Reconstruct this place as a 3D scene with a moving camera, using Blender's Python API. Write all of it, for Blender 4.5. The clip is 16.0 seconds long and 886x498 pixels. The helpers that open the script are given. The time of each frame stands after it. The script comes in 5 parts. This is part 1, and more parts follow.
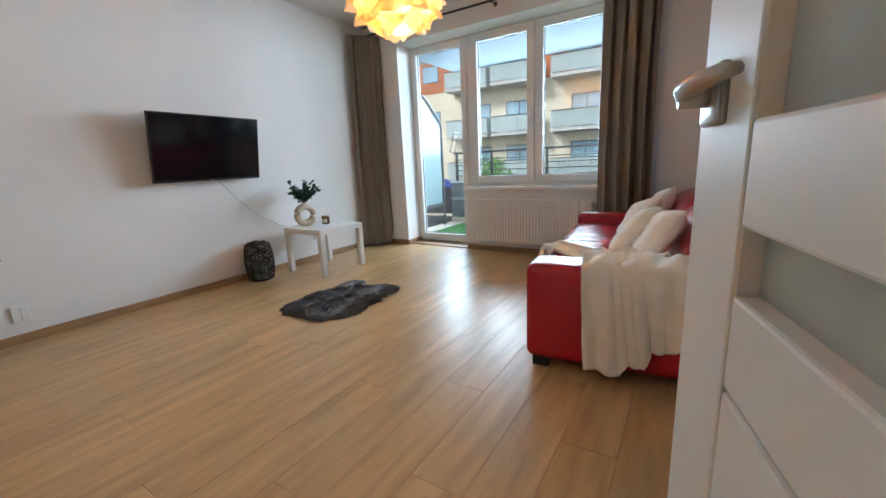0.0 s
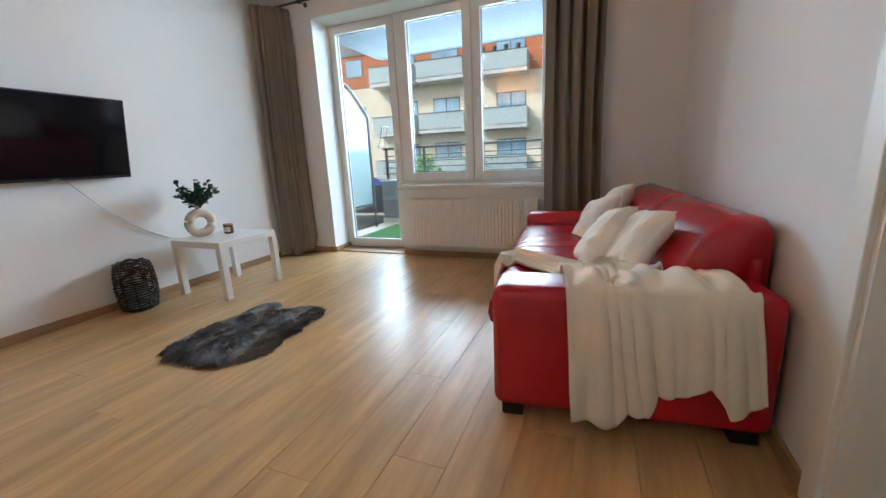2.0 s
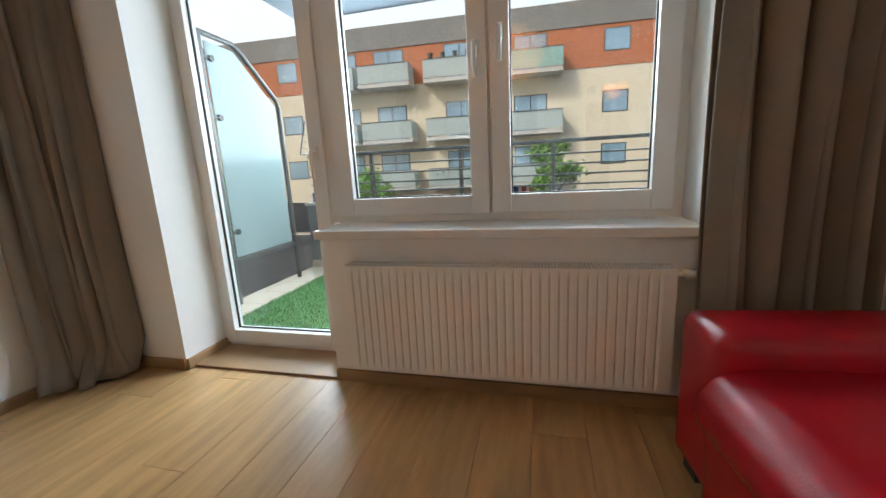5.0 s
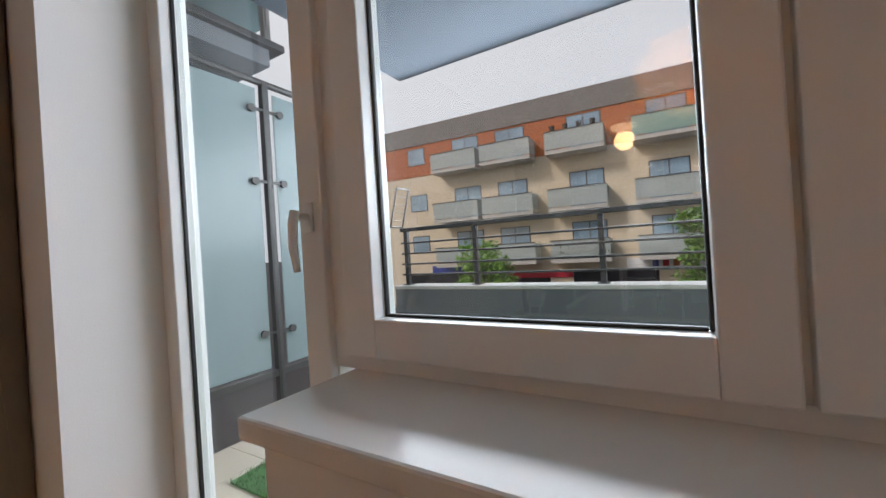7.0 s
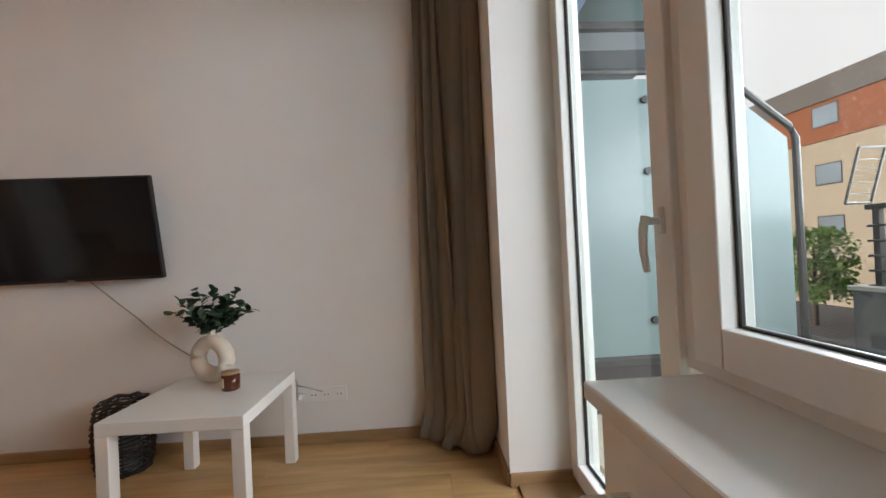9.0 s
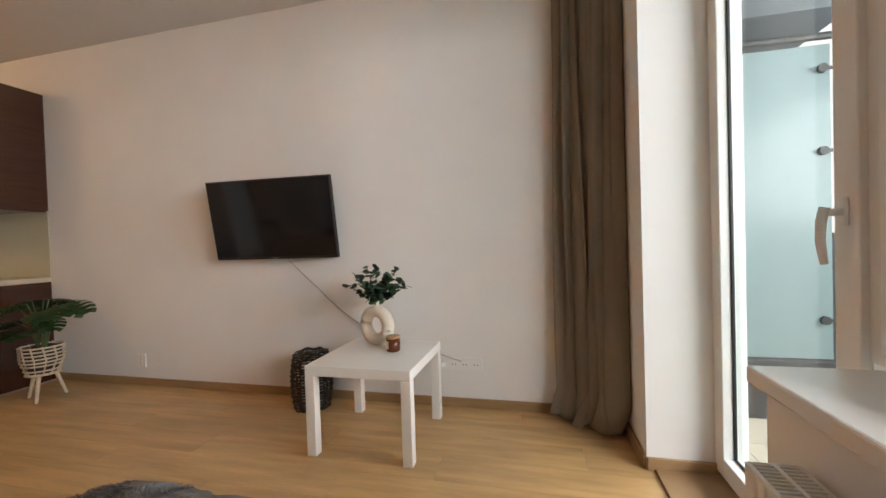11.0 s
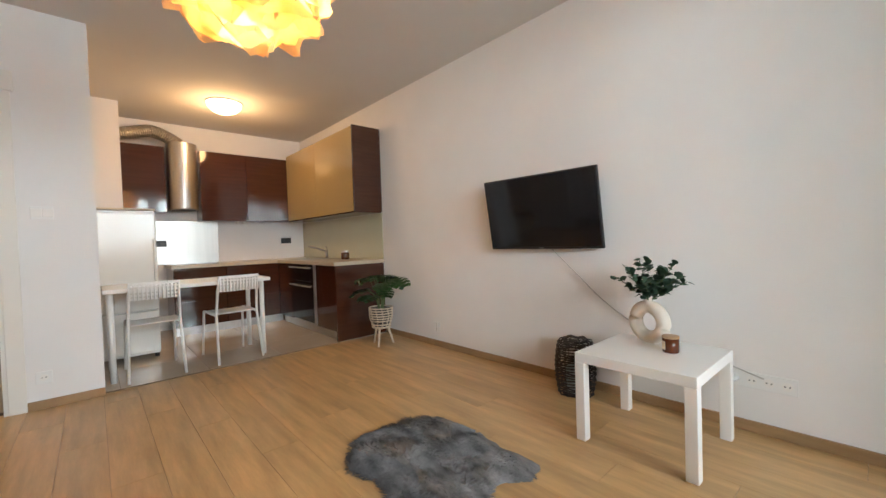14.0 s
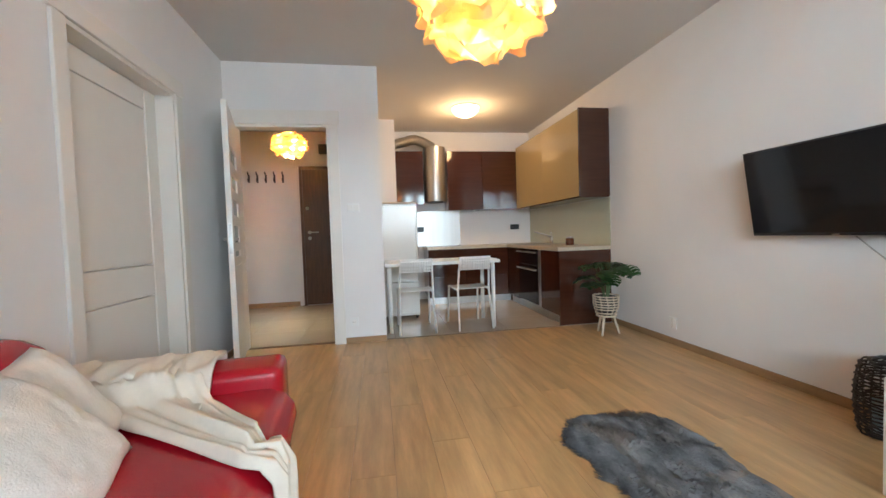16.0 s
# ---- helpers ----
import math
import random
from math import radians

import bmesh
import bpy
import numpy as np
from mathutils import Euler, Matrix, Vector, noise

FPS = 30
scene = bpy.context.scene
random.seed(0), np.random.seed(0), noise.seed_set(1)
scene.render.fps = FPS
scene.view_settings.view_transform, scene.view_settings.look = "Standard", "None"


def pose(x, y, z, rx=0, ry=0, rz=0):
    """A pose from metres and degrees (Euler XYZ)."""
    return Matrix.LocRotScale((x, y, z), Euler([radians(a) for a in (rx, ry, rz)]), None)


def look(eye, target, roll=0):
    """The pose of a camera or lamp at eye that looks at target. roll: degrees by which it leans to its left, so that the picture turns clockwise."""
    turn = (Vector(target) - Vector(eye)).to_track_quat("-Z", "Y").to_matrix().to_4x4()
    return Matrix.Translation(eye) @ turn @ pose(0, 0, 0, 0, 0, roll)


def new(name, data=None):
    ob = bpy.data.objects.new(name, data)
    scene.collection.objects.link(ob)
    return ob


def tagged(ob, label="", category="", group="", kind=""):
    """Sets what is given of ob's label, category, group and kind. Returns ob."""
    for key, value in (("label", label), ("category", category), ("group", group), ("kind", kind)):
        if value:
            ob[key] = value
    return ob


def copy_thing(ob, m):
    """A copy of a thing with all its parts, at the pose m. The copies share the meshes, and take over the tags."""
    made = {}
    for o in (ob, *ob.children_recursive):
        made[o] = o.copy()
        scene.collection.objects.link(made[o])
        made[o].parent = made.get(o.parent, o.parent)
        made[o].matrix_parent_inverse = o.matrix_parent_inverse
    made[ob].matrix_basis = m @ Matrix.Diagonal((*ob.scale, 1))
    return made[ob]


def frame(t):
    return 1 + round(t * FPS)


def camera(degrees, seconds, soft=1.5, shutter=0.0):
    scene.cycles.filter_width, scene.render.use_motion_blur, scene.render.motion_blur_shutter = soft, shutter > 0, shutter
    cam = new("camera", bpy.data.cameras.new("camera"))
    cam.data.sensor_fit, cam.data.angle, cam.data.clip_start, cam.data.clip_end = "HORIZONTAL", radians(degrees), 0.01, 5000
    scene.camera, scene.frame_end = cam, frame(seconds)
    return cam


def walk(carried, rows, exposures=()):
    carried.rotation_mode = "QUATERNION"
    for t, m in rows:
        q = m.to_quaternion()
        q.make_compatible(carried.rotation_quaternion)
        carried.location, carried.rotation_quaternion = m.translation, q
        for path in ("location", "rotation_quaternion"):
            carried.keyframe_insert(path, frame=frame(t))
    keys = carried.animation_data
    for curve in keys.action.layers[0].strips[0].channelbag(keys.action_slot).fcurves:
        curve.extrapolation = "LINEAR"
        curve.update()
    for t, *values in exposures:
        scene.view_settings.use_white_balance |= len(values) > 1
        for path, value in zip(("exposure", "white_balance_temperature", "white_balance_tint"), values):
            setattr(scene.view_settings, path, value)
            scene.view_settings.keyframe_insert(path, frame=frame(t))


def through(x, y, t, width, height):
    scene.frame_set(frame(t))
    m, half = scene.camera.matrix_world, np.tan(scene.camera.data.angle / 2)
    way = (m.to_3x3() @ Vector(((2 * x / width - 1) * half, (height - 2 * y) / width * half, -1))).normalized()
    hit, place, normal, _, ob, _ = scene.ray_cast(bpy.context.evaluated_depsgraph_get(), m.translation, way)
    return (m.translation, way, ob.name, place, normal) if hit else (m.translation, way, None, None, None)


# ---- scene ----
cam = camera(97.3, 16.0)
PATH = [
    (0, (1.198, 0.542, 1.005), (0.145, 2.188, 0.58), -2.7),
    (0.5, (1.163, 0.607, 1.004), (0.177, 2.292, 0.571), -2.7),
    (1, (1.098, 0.688, 1.008), (0.204, 2.42, 0.561), -2.7),
    (1.5, (1.019, 0.786, 0.988), (0.211, 2.559, 0.538), -2.6),
    (2, (0.913, 0.967, 0.979), (0.17, 2.769, 0.529), -2.8),
    (2.5, (0.765, 1.209, 0.962), (0.066, 3.03, 0.519), -2.9),
    (3, (0.536, 1.494, 0.986), (-0.111, 3.333, 0.539), -2.9),
    (3.5, (0.348, 1.794, 0.972), (-0.239, 3.652, 0.521), -2.9),
    (4, (0.173, 2.16, 0.967), (-0.323, 4.045, 0.519), -2.9),
    (6.5, (-0.313, 4.067, 0.982), (-0.858, 5.983, 0.804), -3.8),
    (7, (-0.409, 4.195, 0.986), (-1.451, 5.902, 0.987), -3.6),
    (7.5, (-0.43, 4.264, 0.97), (-2.024, 5.462, 1.123), -2.8),
    (8, (-0.352, 4.255, 1.0), (-2.262, 4.84, 1.13), -2.5),
    (8.5, (-0.253, 4.222, 1.026), (-2.231, 4.518, 1.067), -3.1),
    (9, (-0.204, 4.23, 1.03), (-2.202, 4.313, 1.041), -2.7),
    (11.5, (0.024, 4.063, 1.043), (-1.884, 3.466, 0.998), -1.9),
    (12, (0.051, 4.049, 1.047), (-1.802, 3.299, 0.996), -2.0),
    (12.5, (0.088, 4.03, 1.046), (-1.693, 3.121, 0.995), -1.9),
    (13, (0.116, 4.019, 1.056), (-1.562, 2.931, 0.999), -2.0),
    (13.5, (0.124, 4.012, 1.054), (-1.407, 2.726, 1.0), -2.1),
    (14, (0.112, 4.008, 1.046), (-1.223, 2.519, 1.001), -1.9),
    (14.5, (0.109, 4.031, 1.052), (-0.985, 2.358, 1.002), -2.0),
    (15, (0.116, 4.059, 1.046), (-0.715, 2.241, 0.992), -2.0),
    (15.5, (0.118, 4.088, 1.039), (-0.455, 2.172, 0.975), -1.9),
    (16, (0.131, 4.114, 1.036), (-0.194, 2.142, 0.96), -1.9),
]
walk(cam, [(t, look(eye, target, roll)) for t, eye, target, roll in PATH],
     exposures=[(0, 0.62, 5480, 6), (3.5, 0.66, 5600, 6), (4.2, 0.48, 5850, 8), (6.3, -0.15, 6600, 15), (7.2, -0.45, 6500, 21), (8.2, -0.42, 6600, 19), (9.2, -0.05, 6900, 17), (11.3, 0.3, 7100, 16), (12.5, 0.5, 7000, 14), (13.3, 0.68, 6800, 13), (14.5, 0.62, 6300, 10), (16, 0.68, 5900, 8)])

# ---- world, sun, large lights ----
world = bpy.data.worlds.new("world")
scene.world = world
world.use_nodes = True
wn = world.node_tree.nodes
sky = wn.new("ShaderNodeTexSky")
sky.sky_type, sky.sun_disc = "NISHITA", False
sky.sun_elevation, sky.sun_rotation = radians(38), radians(215)
sky.air_density, sky.dust_density = 1.0, 3.0
wn["Background"].inputs["Strength"].default_value = 0.13
world.node_tree.links.new(sky.outputs[0], wn["Background"].inputs[0])


def lamp(name, kind, m, energy, color, size=0.1, size_y=None):
    data = bpy.data.lights.new(name, kind)
    data.energy, data.color = energy, color
    if kind == "SUN":
        data.angle = size
    elif kind == "AREA":
        data.shape, data.size, data.size_y = "RECTANGLE", size, size_y
    else:
        data.shadow_soft_size = size
    ob = new(name, data)
    ob.matrix_world = m
    return ob


sun_way = Vector((math.sin(radians(215)) * math.cos(radians(38)), math.cos(radians(215)) * math.cos(radians(38)), math.sin(radians(38))))
lamp("sun", "SUN", look(sun_way * 50, (0, 0, 0)), 1.9, (1.0, 0.94, 0.85), radians(10))
lamp("balcony_skylight", "AREA", look((-0.35, 7.37, 1.88), (-0.35, 0.0, 1.20)), 365, (0.82, 0.93, 1.0), 5.4, 1.35)
lamp("pendant_bulb", "POINT", pose(-0.33, 2.56, 2.03), 7, (1.0, 0.84, 0.60), 0.06)
lamp("hall_bulb", "POINT", pose(1.17, -1.0, 2.20), 150, (1.0, 0.90, 0.58), 0.06)
lamp("kitchen_bulb", "POINT", pose(-1.054, -0.91, 2.44), 15, (1.0, 0.58, 0.25), 0.14)


# ---- materials ----
def material(name, color, rough=0.5, metal=0.0, var=0.06, scale=6.0, bump=0.0, bump_scale=60.0, stretch=(1, 1, 1), spec=0.5, coat=0.0, rand=0.0, fine=0.0):
    m = bpy.data.materials.new(name)
    m.use_nodes = True
    nt = m.node_tree
    n, l = nt.nodes, nt.links
    b = n["Principled BSDF"]
    b.inputs["Roughness"].default_value, b.inputs["Metallic"].default_value = rough, metal
    b.inputs["Specular IOR Level"].default_value, b.inputs["Coat Weight"].default_value = spec, coat
    tc, mp = n.new("ShaderNodeTexCoord"), n.new("ShaderNodeMapping")
    mp.inputs["Scale"].default_value = stretch
    l.new(tc.outputs["Object"], mp.inputs[0])
    nz = n.new("ShaderNodeTexNoise")
    nz.inputs["Scale"].default_value, nz.inputs["Detail"].default_value = scale, 6
    l.new(mp.outputs[0], nz.inputs[0])
    rp = n.new("ShaderNodeValToRGB")
    rp.color_ramp.elements[0].position, rp.color_ramp.elements[1].position = 0.3, 0.7
    rp.color_ramp.elements[0].color = (*[c * (1 - var) for c in color], 1)
    rp.color_ramp.elements[1].color = (*[min(1, c * (1 + var)) for c in color], 1)
    l.new(nz.outputs[0], rp.inputs[0])
    out = rp.outputs[0]
    if fine:
        fz = n.new("ShaderNodeTexNoise")
        fz.inputs["Scale"].default_value, fz.inputs["Detail"].default_value = scale * 9, 4
        l.new(mp.outputs[0], fz.inputs[0])
        mm = n.new("ShaderNodeMapRange")
        mm.inputs[3].default_value, mm.inputs[4].default_value = 1 - fine, 1 + fine
        l.new(fz.outputs[0], mm.inputs[0])
        hs = n.new("ShaderNodeHueSaturation")
        l.new(mm.outputs[0], hs.inputs["Value"])
        l.new(out, hs.inputs["Color"])
        out = hs.outputs[0]
    if rand:
        oi, mr, hv = n.new("ShaderNodeObjectInfo"), n.new("ShaderNodeMapRange"), n.new("ShaderNodeHueSaturation")
        mr.inputs[3].default_value, mr.inputs[4].default_value = 1 - rand, 1 + rand
        l.new(oi.outputs["Random"], mr.inputs[0])
        l.new(mr.outputs[0], hv.inputs["Value"])
        l.new(out, hv.inputs["Color"])
        out = hv.outputs[0]
        ad = n.new("ShaderNodeVectorMath")
        ad.operation = "ADD"
        sc = n.new("ShaderNodeMath")
        sc.operation = "MULTIPLY"
        sc.inputs[1].default_value = 37.0
        l.new(oi.outputs["Random"], sc.inputs[0])
        l.new(tc.outputs["Object"], ad.inputs[0])
        l.new(sc.outputs[0], ad.inputs[1])
        l.new(ad.outputs[0], mp.inputs[0])
    l.new(out, b.inputs["Base Color"])
    if bump:
        bz, bp = n.new("ShaderNodeTexNoise"), n.new("ShaderNodeBump")
        bz.inputs["Scale"].default_value, bz.inputs["Detail"].default_value = bump_scale, 4
        bp.inputs["Strength"].default_value, bp.inputs["Distance"].default_value = bump, 0.004
        l.new(mp.outputs[0], bz.inputs[0])
        l.new(bz.outputs[0], bp.inputs["Height"])
        l.new(bp.outputs[0], b.inputs["Normal"])
    return m


def glowing(name, color, strength, base=(0.8, 0.8, 0.8)):
    m = material(name, base, 0.4, var=0.02)
    b = m.node_tree.nodes["Principled BSDF"]
    b.inputs["Emission Color"].default_value, b.inputs["Emission Strength"].default_value = (*color, 1), strength
    return m


def clear_glass(name, color=(0.95, 0.98, 0.97), gloss=0.07):
    m = bpy.data.materials.new(name)
    m.use_nodes = True
    n, l = m.node_tree.nodes, m.node_tree.links
    tr, gl, mx = n.new("ShaderNodeBsdfTransparent"), n.new("ShaderNodeBsdfGlossy"), n.new("ShaderNodeMixShader")
    tr.inputs[0].default_value, gl.inputs["Roughness"].default_value, mx.inputs[0].default_value = (*color, 1), 0.02, gloss
    l.new(tr.outputs[0], mx.inputs[1])
    l.new(gl.outputs[0], mx.inputs[2])
    l.new(mx.outputs[0], n["Material Output"].inputs[0])
    return m


def translucent(name, color, through=0.5, glow=0.0, rough=0.6):
    m = material(name, color, rough, var=0.05, scale=9)
    n, l = m.node_tree.nodes, m.node_tree.links
    t, mx = n.new("ShaderNodeBsdfTranslucent"), n.new("ShaderNodeMixShader")
    t.inputs[0].default_value, mx.inputs[0].default_value = (*color, 1), through
    b = n["Principled BSDF"]
    if glow:
        b.inputs["Emission Color"].default_value, b.inputs["Emission Strength"].default_value = (*color, 1), glow
    l.new(b.outputs[0], mx.inputs[1])
    l.new(t.outputs[0], mx.inputs[2])
    l.new(mx.outputs[0], n["Material Output"].inputs[0])
    return m


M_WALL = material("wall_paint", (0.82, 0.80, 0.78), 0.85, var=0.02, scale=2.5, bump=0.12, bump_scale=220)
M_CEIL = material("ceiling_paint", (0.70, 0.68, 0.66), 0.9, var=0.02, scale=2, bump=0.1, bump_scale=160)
M_OAK = material("oak_laminate", (0.55, 0.345, 0.155), 0.30, var=0.20, scale=2.6, bump=0.06, bump_scale=30, stretch=(7, 0.8, 1), rand=0.06, fine=0.10, spec=0.45)
M_BASE = material("oak_skirting", (0.36, 0.22, 0.11), 0.4, var=0.15, scale=4, stretch=(1, 1, 6), fine=0.08)
M_DARK = material("dark_joint", (0.18, 0.12, 0.07), 0.8)
M_TILE = material("polished_beige_tile", (0.55, 0.46, 0.36), 0.10, var=0.06, scale=3, rand=0.03, fine=0.03)
M_GROUT = material("grout", (0.38, 0.33, 0.27), 0.8)
M_PVC = material("white_pvc", (0.82, 0.82, 0.80), 0.28, var=0.01, scale=4)
M_GASKET = material("black_gasket", (0.02, 0.02, 0.02), 0.5)
M_SILL = material("white_sill_board", (0.80, 0.78, 0.75), 0.22, var=0.015, scale=5)
M_RAD = material("radiator_enamel", (0.83, 0.82, 0.79), 0.3, var=0.01)
M_CURT = material("taupe_curtain_cloth", (0.235, 0.195, 0.155), 0.85, var=0.06, scale=5, bump=0.3, bump_scale=420, fine=0.06, spec=0.2)
M_RED = material("red_leather", (0.44, 0.006, 0.018), 0.27, var=0.10, scale=4, bump=0.22, bump_scale=170, spec=0.55)
M_CREAM = material("cream_plush", (0.88, 0.79, 0.66), 0.95, var=0.05, scale=7, bump=0.5, bump_scale=260, spec=0.1, fine=0.04)
M_PILLOW = material("off_white_plush", (0.90, 0.84, 0.75), 0.95, var=0.05, scale=9, bump=0.5, bump_scale=200, spec=0.1, fine=0.04)
M_BLACKP = material("black_plastic", (0.012, 0.012, 0.014), 0.35, var=0.02)
M_SCREEN = material("tv_screen_glass", (0.006, 0.006, 0.008), 0.09, var=0.0)
M_WHITE = material("white_lacquer", (0.84, 0.82, 0.78), 0.3, var=0.015, scale=6, bump=0.03)
M_DOORW = material("white_door_foil", (0.80, 0.77, 0.71), 0.5, var=0.015, scale=5, bump=0.03)
M_STEEL = material("brushed_steel", (0.52, 0.50, 0.47), 0.36, metal=1.0, var=0.06, scale=20, stretch=(1, 1, 0.05))
M_CHROME = material("satin_chrome", (0.50, 0.48, 0.46), 0.30, metal=1.0, var=0.02)
M_GREYM = material("dark_grey_metal", (0.045, 0.042, 0.042), 0.55, metal=0.0, var=0.05)
M_GLASS = clear_glass("window_glass")
M_FROST = translucent("frosted_glass", (0.46, 0.55, 0.56), 0.6, rough=0.18)
M_OPAL = translucent("opal_door_glass", (0.72, 0.74, 0.68), 0.4, rough=0.12)
M_BROWN = material("brown_gloss_front", (0.055, 0.016, 0.008), 0.09, var=0.16, scale=3, stretch=(1, 1, 14), coat=0.4)
M_GOLD = material("sand_gloss_front", (0.43, 0.32, 0.155), 0.10, var=0.03, scale=40, coat=0.3)
M_COUNTER = material("beige_worktop", (0.56, 0.46, 0.34), 0.3, var=0.05, scale=30, fine=0.05)
M_FRIDGE = material("fridge_enamel", (0.74, 0.71, 0.65), 0.16, var=0.01)
M_SPLASH = material("pale_green_glass_splashback", (0.56, 0.56, 0.41), 0.06, var=0.01)
M_WICKER = material("dark_wicker", (0.022, 0.016, 0.014), 0.55, var=0.25, scale=40)
M_RATTAN = material("light_rattan", (0.62, 0.50, 0.37), 0.6, var=0.14, scale=50)
M_CERAM = material("matt_cream_ceramic", (0.72, 0.63, 0.52), 0.75, var=0.03, scale=20, bump=0.15, bump_scale=150)
M_LEAF = material("eucalyptus_leaf", (0.055, 0.115, 0.072), 0.55, var=0.3, scale=30, rand=0.3)
M_MONST = material("monstera_leaf", (0.022, 0.075, 0.016), 0.35, var=0.3, scale=14, rand=0.3)
M_STEM = material("green_stem", (0.09, 0.13, 0.05), 0.6)
M_AMBER = material("amber_glass", (0.10, 0.028, 0.012), 0.08, var=0.05)
M_LIDW = material("wooden_lid", (0.40, 0.24, 0.13), 0.5, var=0.12, scale=20, stretch=(1, 6, 1))
M_LABEL = material("cream_label", (0.70, 0.60, 0.44), 0.7)
M_FUR = material("grey_fur", (0.19, 0.18, 0.175), 0.9, var=0.55, scale=9, stretch=(1.6, 0.8, 1), spec=0.25, fine=0.25)
M_PETAL = translucent("pleated_paper_shade", (1.0, 0.74, 0.41), 0.78, glow=0.08)
M_DOME = glowing("lit_opal_dome", (1.0, 0.78, 0.48), 3.2)
M_ENTRY = material("dark_walnut_door", (0.085, 0.038, 0.02), 0.4, var=0.25, scale=4, stretch=(12, 12, 1))


# ---- building helpers ----
def link_mesh(name, bm, mat, smooth=False):
    me = bpy.data.meshes.new(name)
    bm.normal_update()
    bm.to_mesh(me)
    bm.free()
    me.materials.append(mat)
    if smooth:
        me.shade_smooth()
    return new(name, me)


def part(name, bm, mat, parent, label="", smooth=False):
    ob = link_mesh(name, bm, mat, smooth)
    ob.parent = parent
    return tagged(ob, label)


def structure(name, bm, mat, label="", smooth=False, category=""):
    return tagged(link_mesh(name, bm, mat, smooth), label, category, kind="structure")


def thing(name, m, label, category, group=""):
    ob = new(name)
    ob.empty_display_size = 0.1
    ob.matrix_world = m
    return tagged(ob, label, category, group)


def bx(x0, y0, z0, x1, y1, z1, bevel=0.0, seg=2):
    bm = bmesh.new()
    bmesh.ops.create_cube(bm, size=1.0)
    for v in bm.verts:
        v.co = ((x0 + x1) / 2 + v.co.x * (x1 - x0), (y0 + y1) / 2 + v.co.y * (y1 - y0), (z0 + z1) / 2 + v.co.z * (z1 - z0))
    if bevel:
        bmesh.ops.bevel(bm, geom=bm.edges[:] + bm.verts[:], offset=bevel, segments=seg, affect="EDGES", profile=0.5)
    return bm


def join(*bms):
    out = bmesh.new()
    for b in bms:
        me = bpy.data.meshes.new("tmp")
        b.to_mesh(me)
        b.free()
        out.from_mesh(me)
        bpy.data.meshes.remove(me)
    return out


def moved(bm, m):
    bmesh.ops.transform(bm, matrix=m, verts=bm.verts)
    return bm


def cyl(p, q, r, r2=None, seg=16):
    p, q = Vector(p), Vector(q)
    bm = bmesh.new()
    bmesh.ops.create_cone(bm, cap_ends=True, segments=seg, radius1=r, radius2=r if r2 is None else r2, depth=(q - p).length)
    turn = (q - p).to_track_quat("Z", "Y").to_matrix().to_4x4()
    return moved(bm, Matrix.Translation((p + q) / 2) @ turn)


def tube(points, r, seg=8, closed=False):
    """A round tube along a polyline; r may be a number or a list."""
    bm = bmesh.new()
    pts = [Vector(p) for p in points]
    n = len(pts)
    rings = []
    for i, p in enumerate(pts):
        a = pts[(i - 1) % n] if closed or i else p
        b = pts[(i + 1) % n] if closed or i < n - 1 else p
        d = (b - a).normalized()
        up = Vector((0, 0, 1)) if abs(d.z) < 0.95 else Vector((1, 0, 0))
        s = d.cross(up).normalized()
        u = s.cross(d)
        rr = r[i] if isinstance(r, (list, tuple)) else r
        rings.append([bm.verts.new(p + (s * math.cos(2 * math.pi * k / seg) + u * math.sin(2 * math.pi * k / seg)) * rr) for k in range(seg)])
    for i in range(n if closed else n - 1):
        a, b = rings[i], rings[(i + 1) % n]
        for k in range(seg):
            bm.faces.new((a[k], a[(k + 1) % seg], b[(k + 1) % seg], b[k]))
    if not closed:
        bm.faces.new(rings[0][::-1])
        bm.faces.new(rings[-1])
    bmesh.ops.recalc_face_normals(bm, faces=bm.faces)
    return bm


def lathe(profile, seg=24):
    """Turns (radius, z) pairs round the z axis."""
    bm = bmesh.new()
    rings = [[bm.verts.new((r * math.cos(2 * math.pi * k / seg), r * math.sin(2 * math.pi * k / seg), z)) for k in range(seg)] for r, z in profile]
    for a, b in zip(rings, rings[1:]):
        for k in range(seg):
            bm.faces.new((a[k], a[(k + 1) % seg], b[(k + 1) % seg], b[k]))
    bmesh.ops.remove_doubles(bm, verts=bm.verts, dist=1e-5)
    bmesh.ops.recalc_face_normals(bm, faces=bm.faces)
    return bm


def sheet(fn, nu, nv, thick=0.0):
    """A grid surface from fn(u, v), u and v in 0..1, with thickness."""
    bm = bmesh.new()
    g = [[bm.verts.new(fn(i / nu, j / nv)) for j in range(nv + 1)] for i in range(nu + 1)]
    for i in range(nu):
        for j in range(nv):
            bm.faces.new((g[i][j], g[i + 1][j], g[i + 1][j + 1], g[i][j + 1]))
    bm.normal_update()
    if thick:
        back = [[bm.verts.new(v.co - v.normal * thick) for v in row] for row in g]
        for i in range(nu):
            for j in range(nv):
                bm.faces.new((back[i][j], back[i][j + 1], back[i + 1][j + 1], back[i + 1][j]))
        for i in range(nu):
            bm.faces.new((g[i + 1][0], g[i][0], back[i][0], back[i + 1][0]))
            bm.faces.new((g[i][nv], g[i + 1][nv], back[i + 1][nv], back[i][nv]))
        for j in range(nv):
            bm.faces.new((g[0][j], g[0][j + 1], back[0][j + 1], back[0][j]))
            bm.faces.new((g[nu][j + 1], g[nu][j], back[nu][j], back[nu][j + 1]))
        bmesh.ops.recalc_face_normals(bm, faces=bm.faces)
    return bm


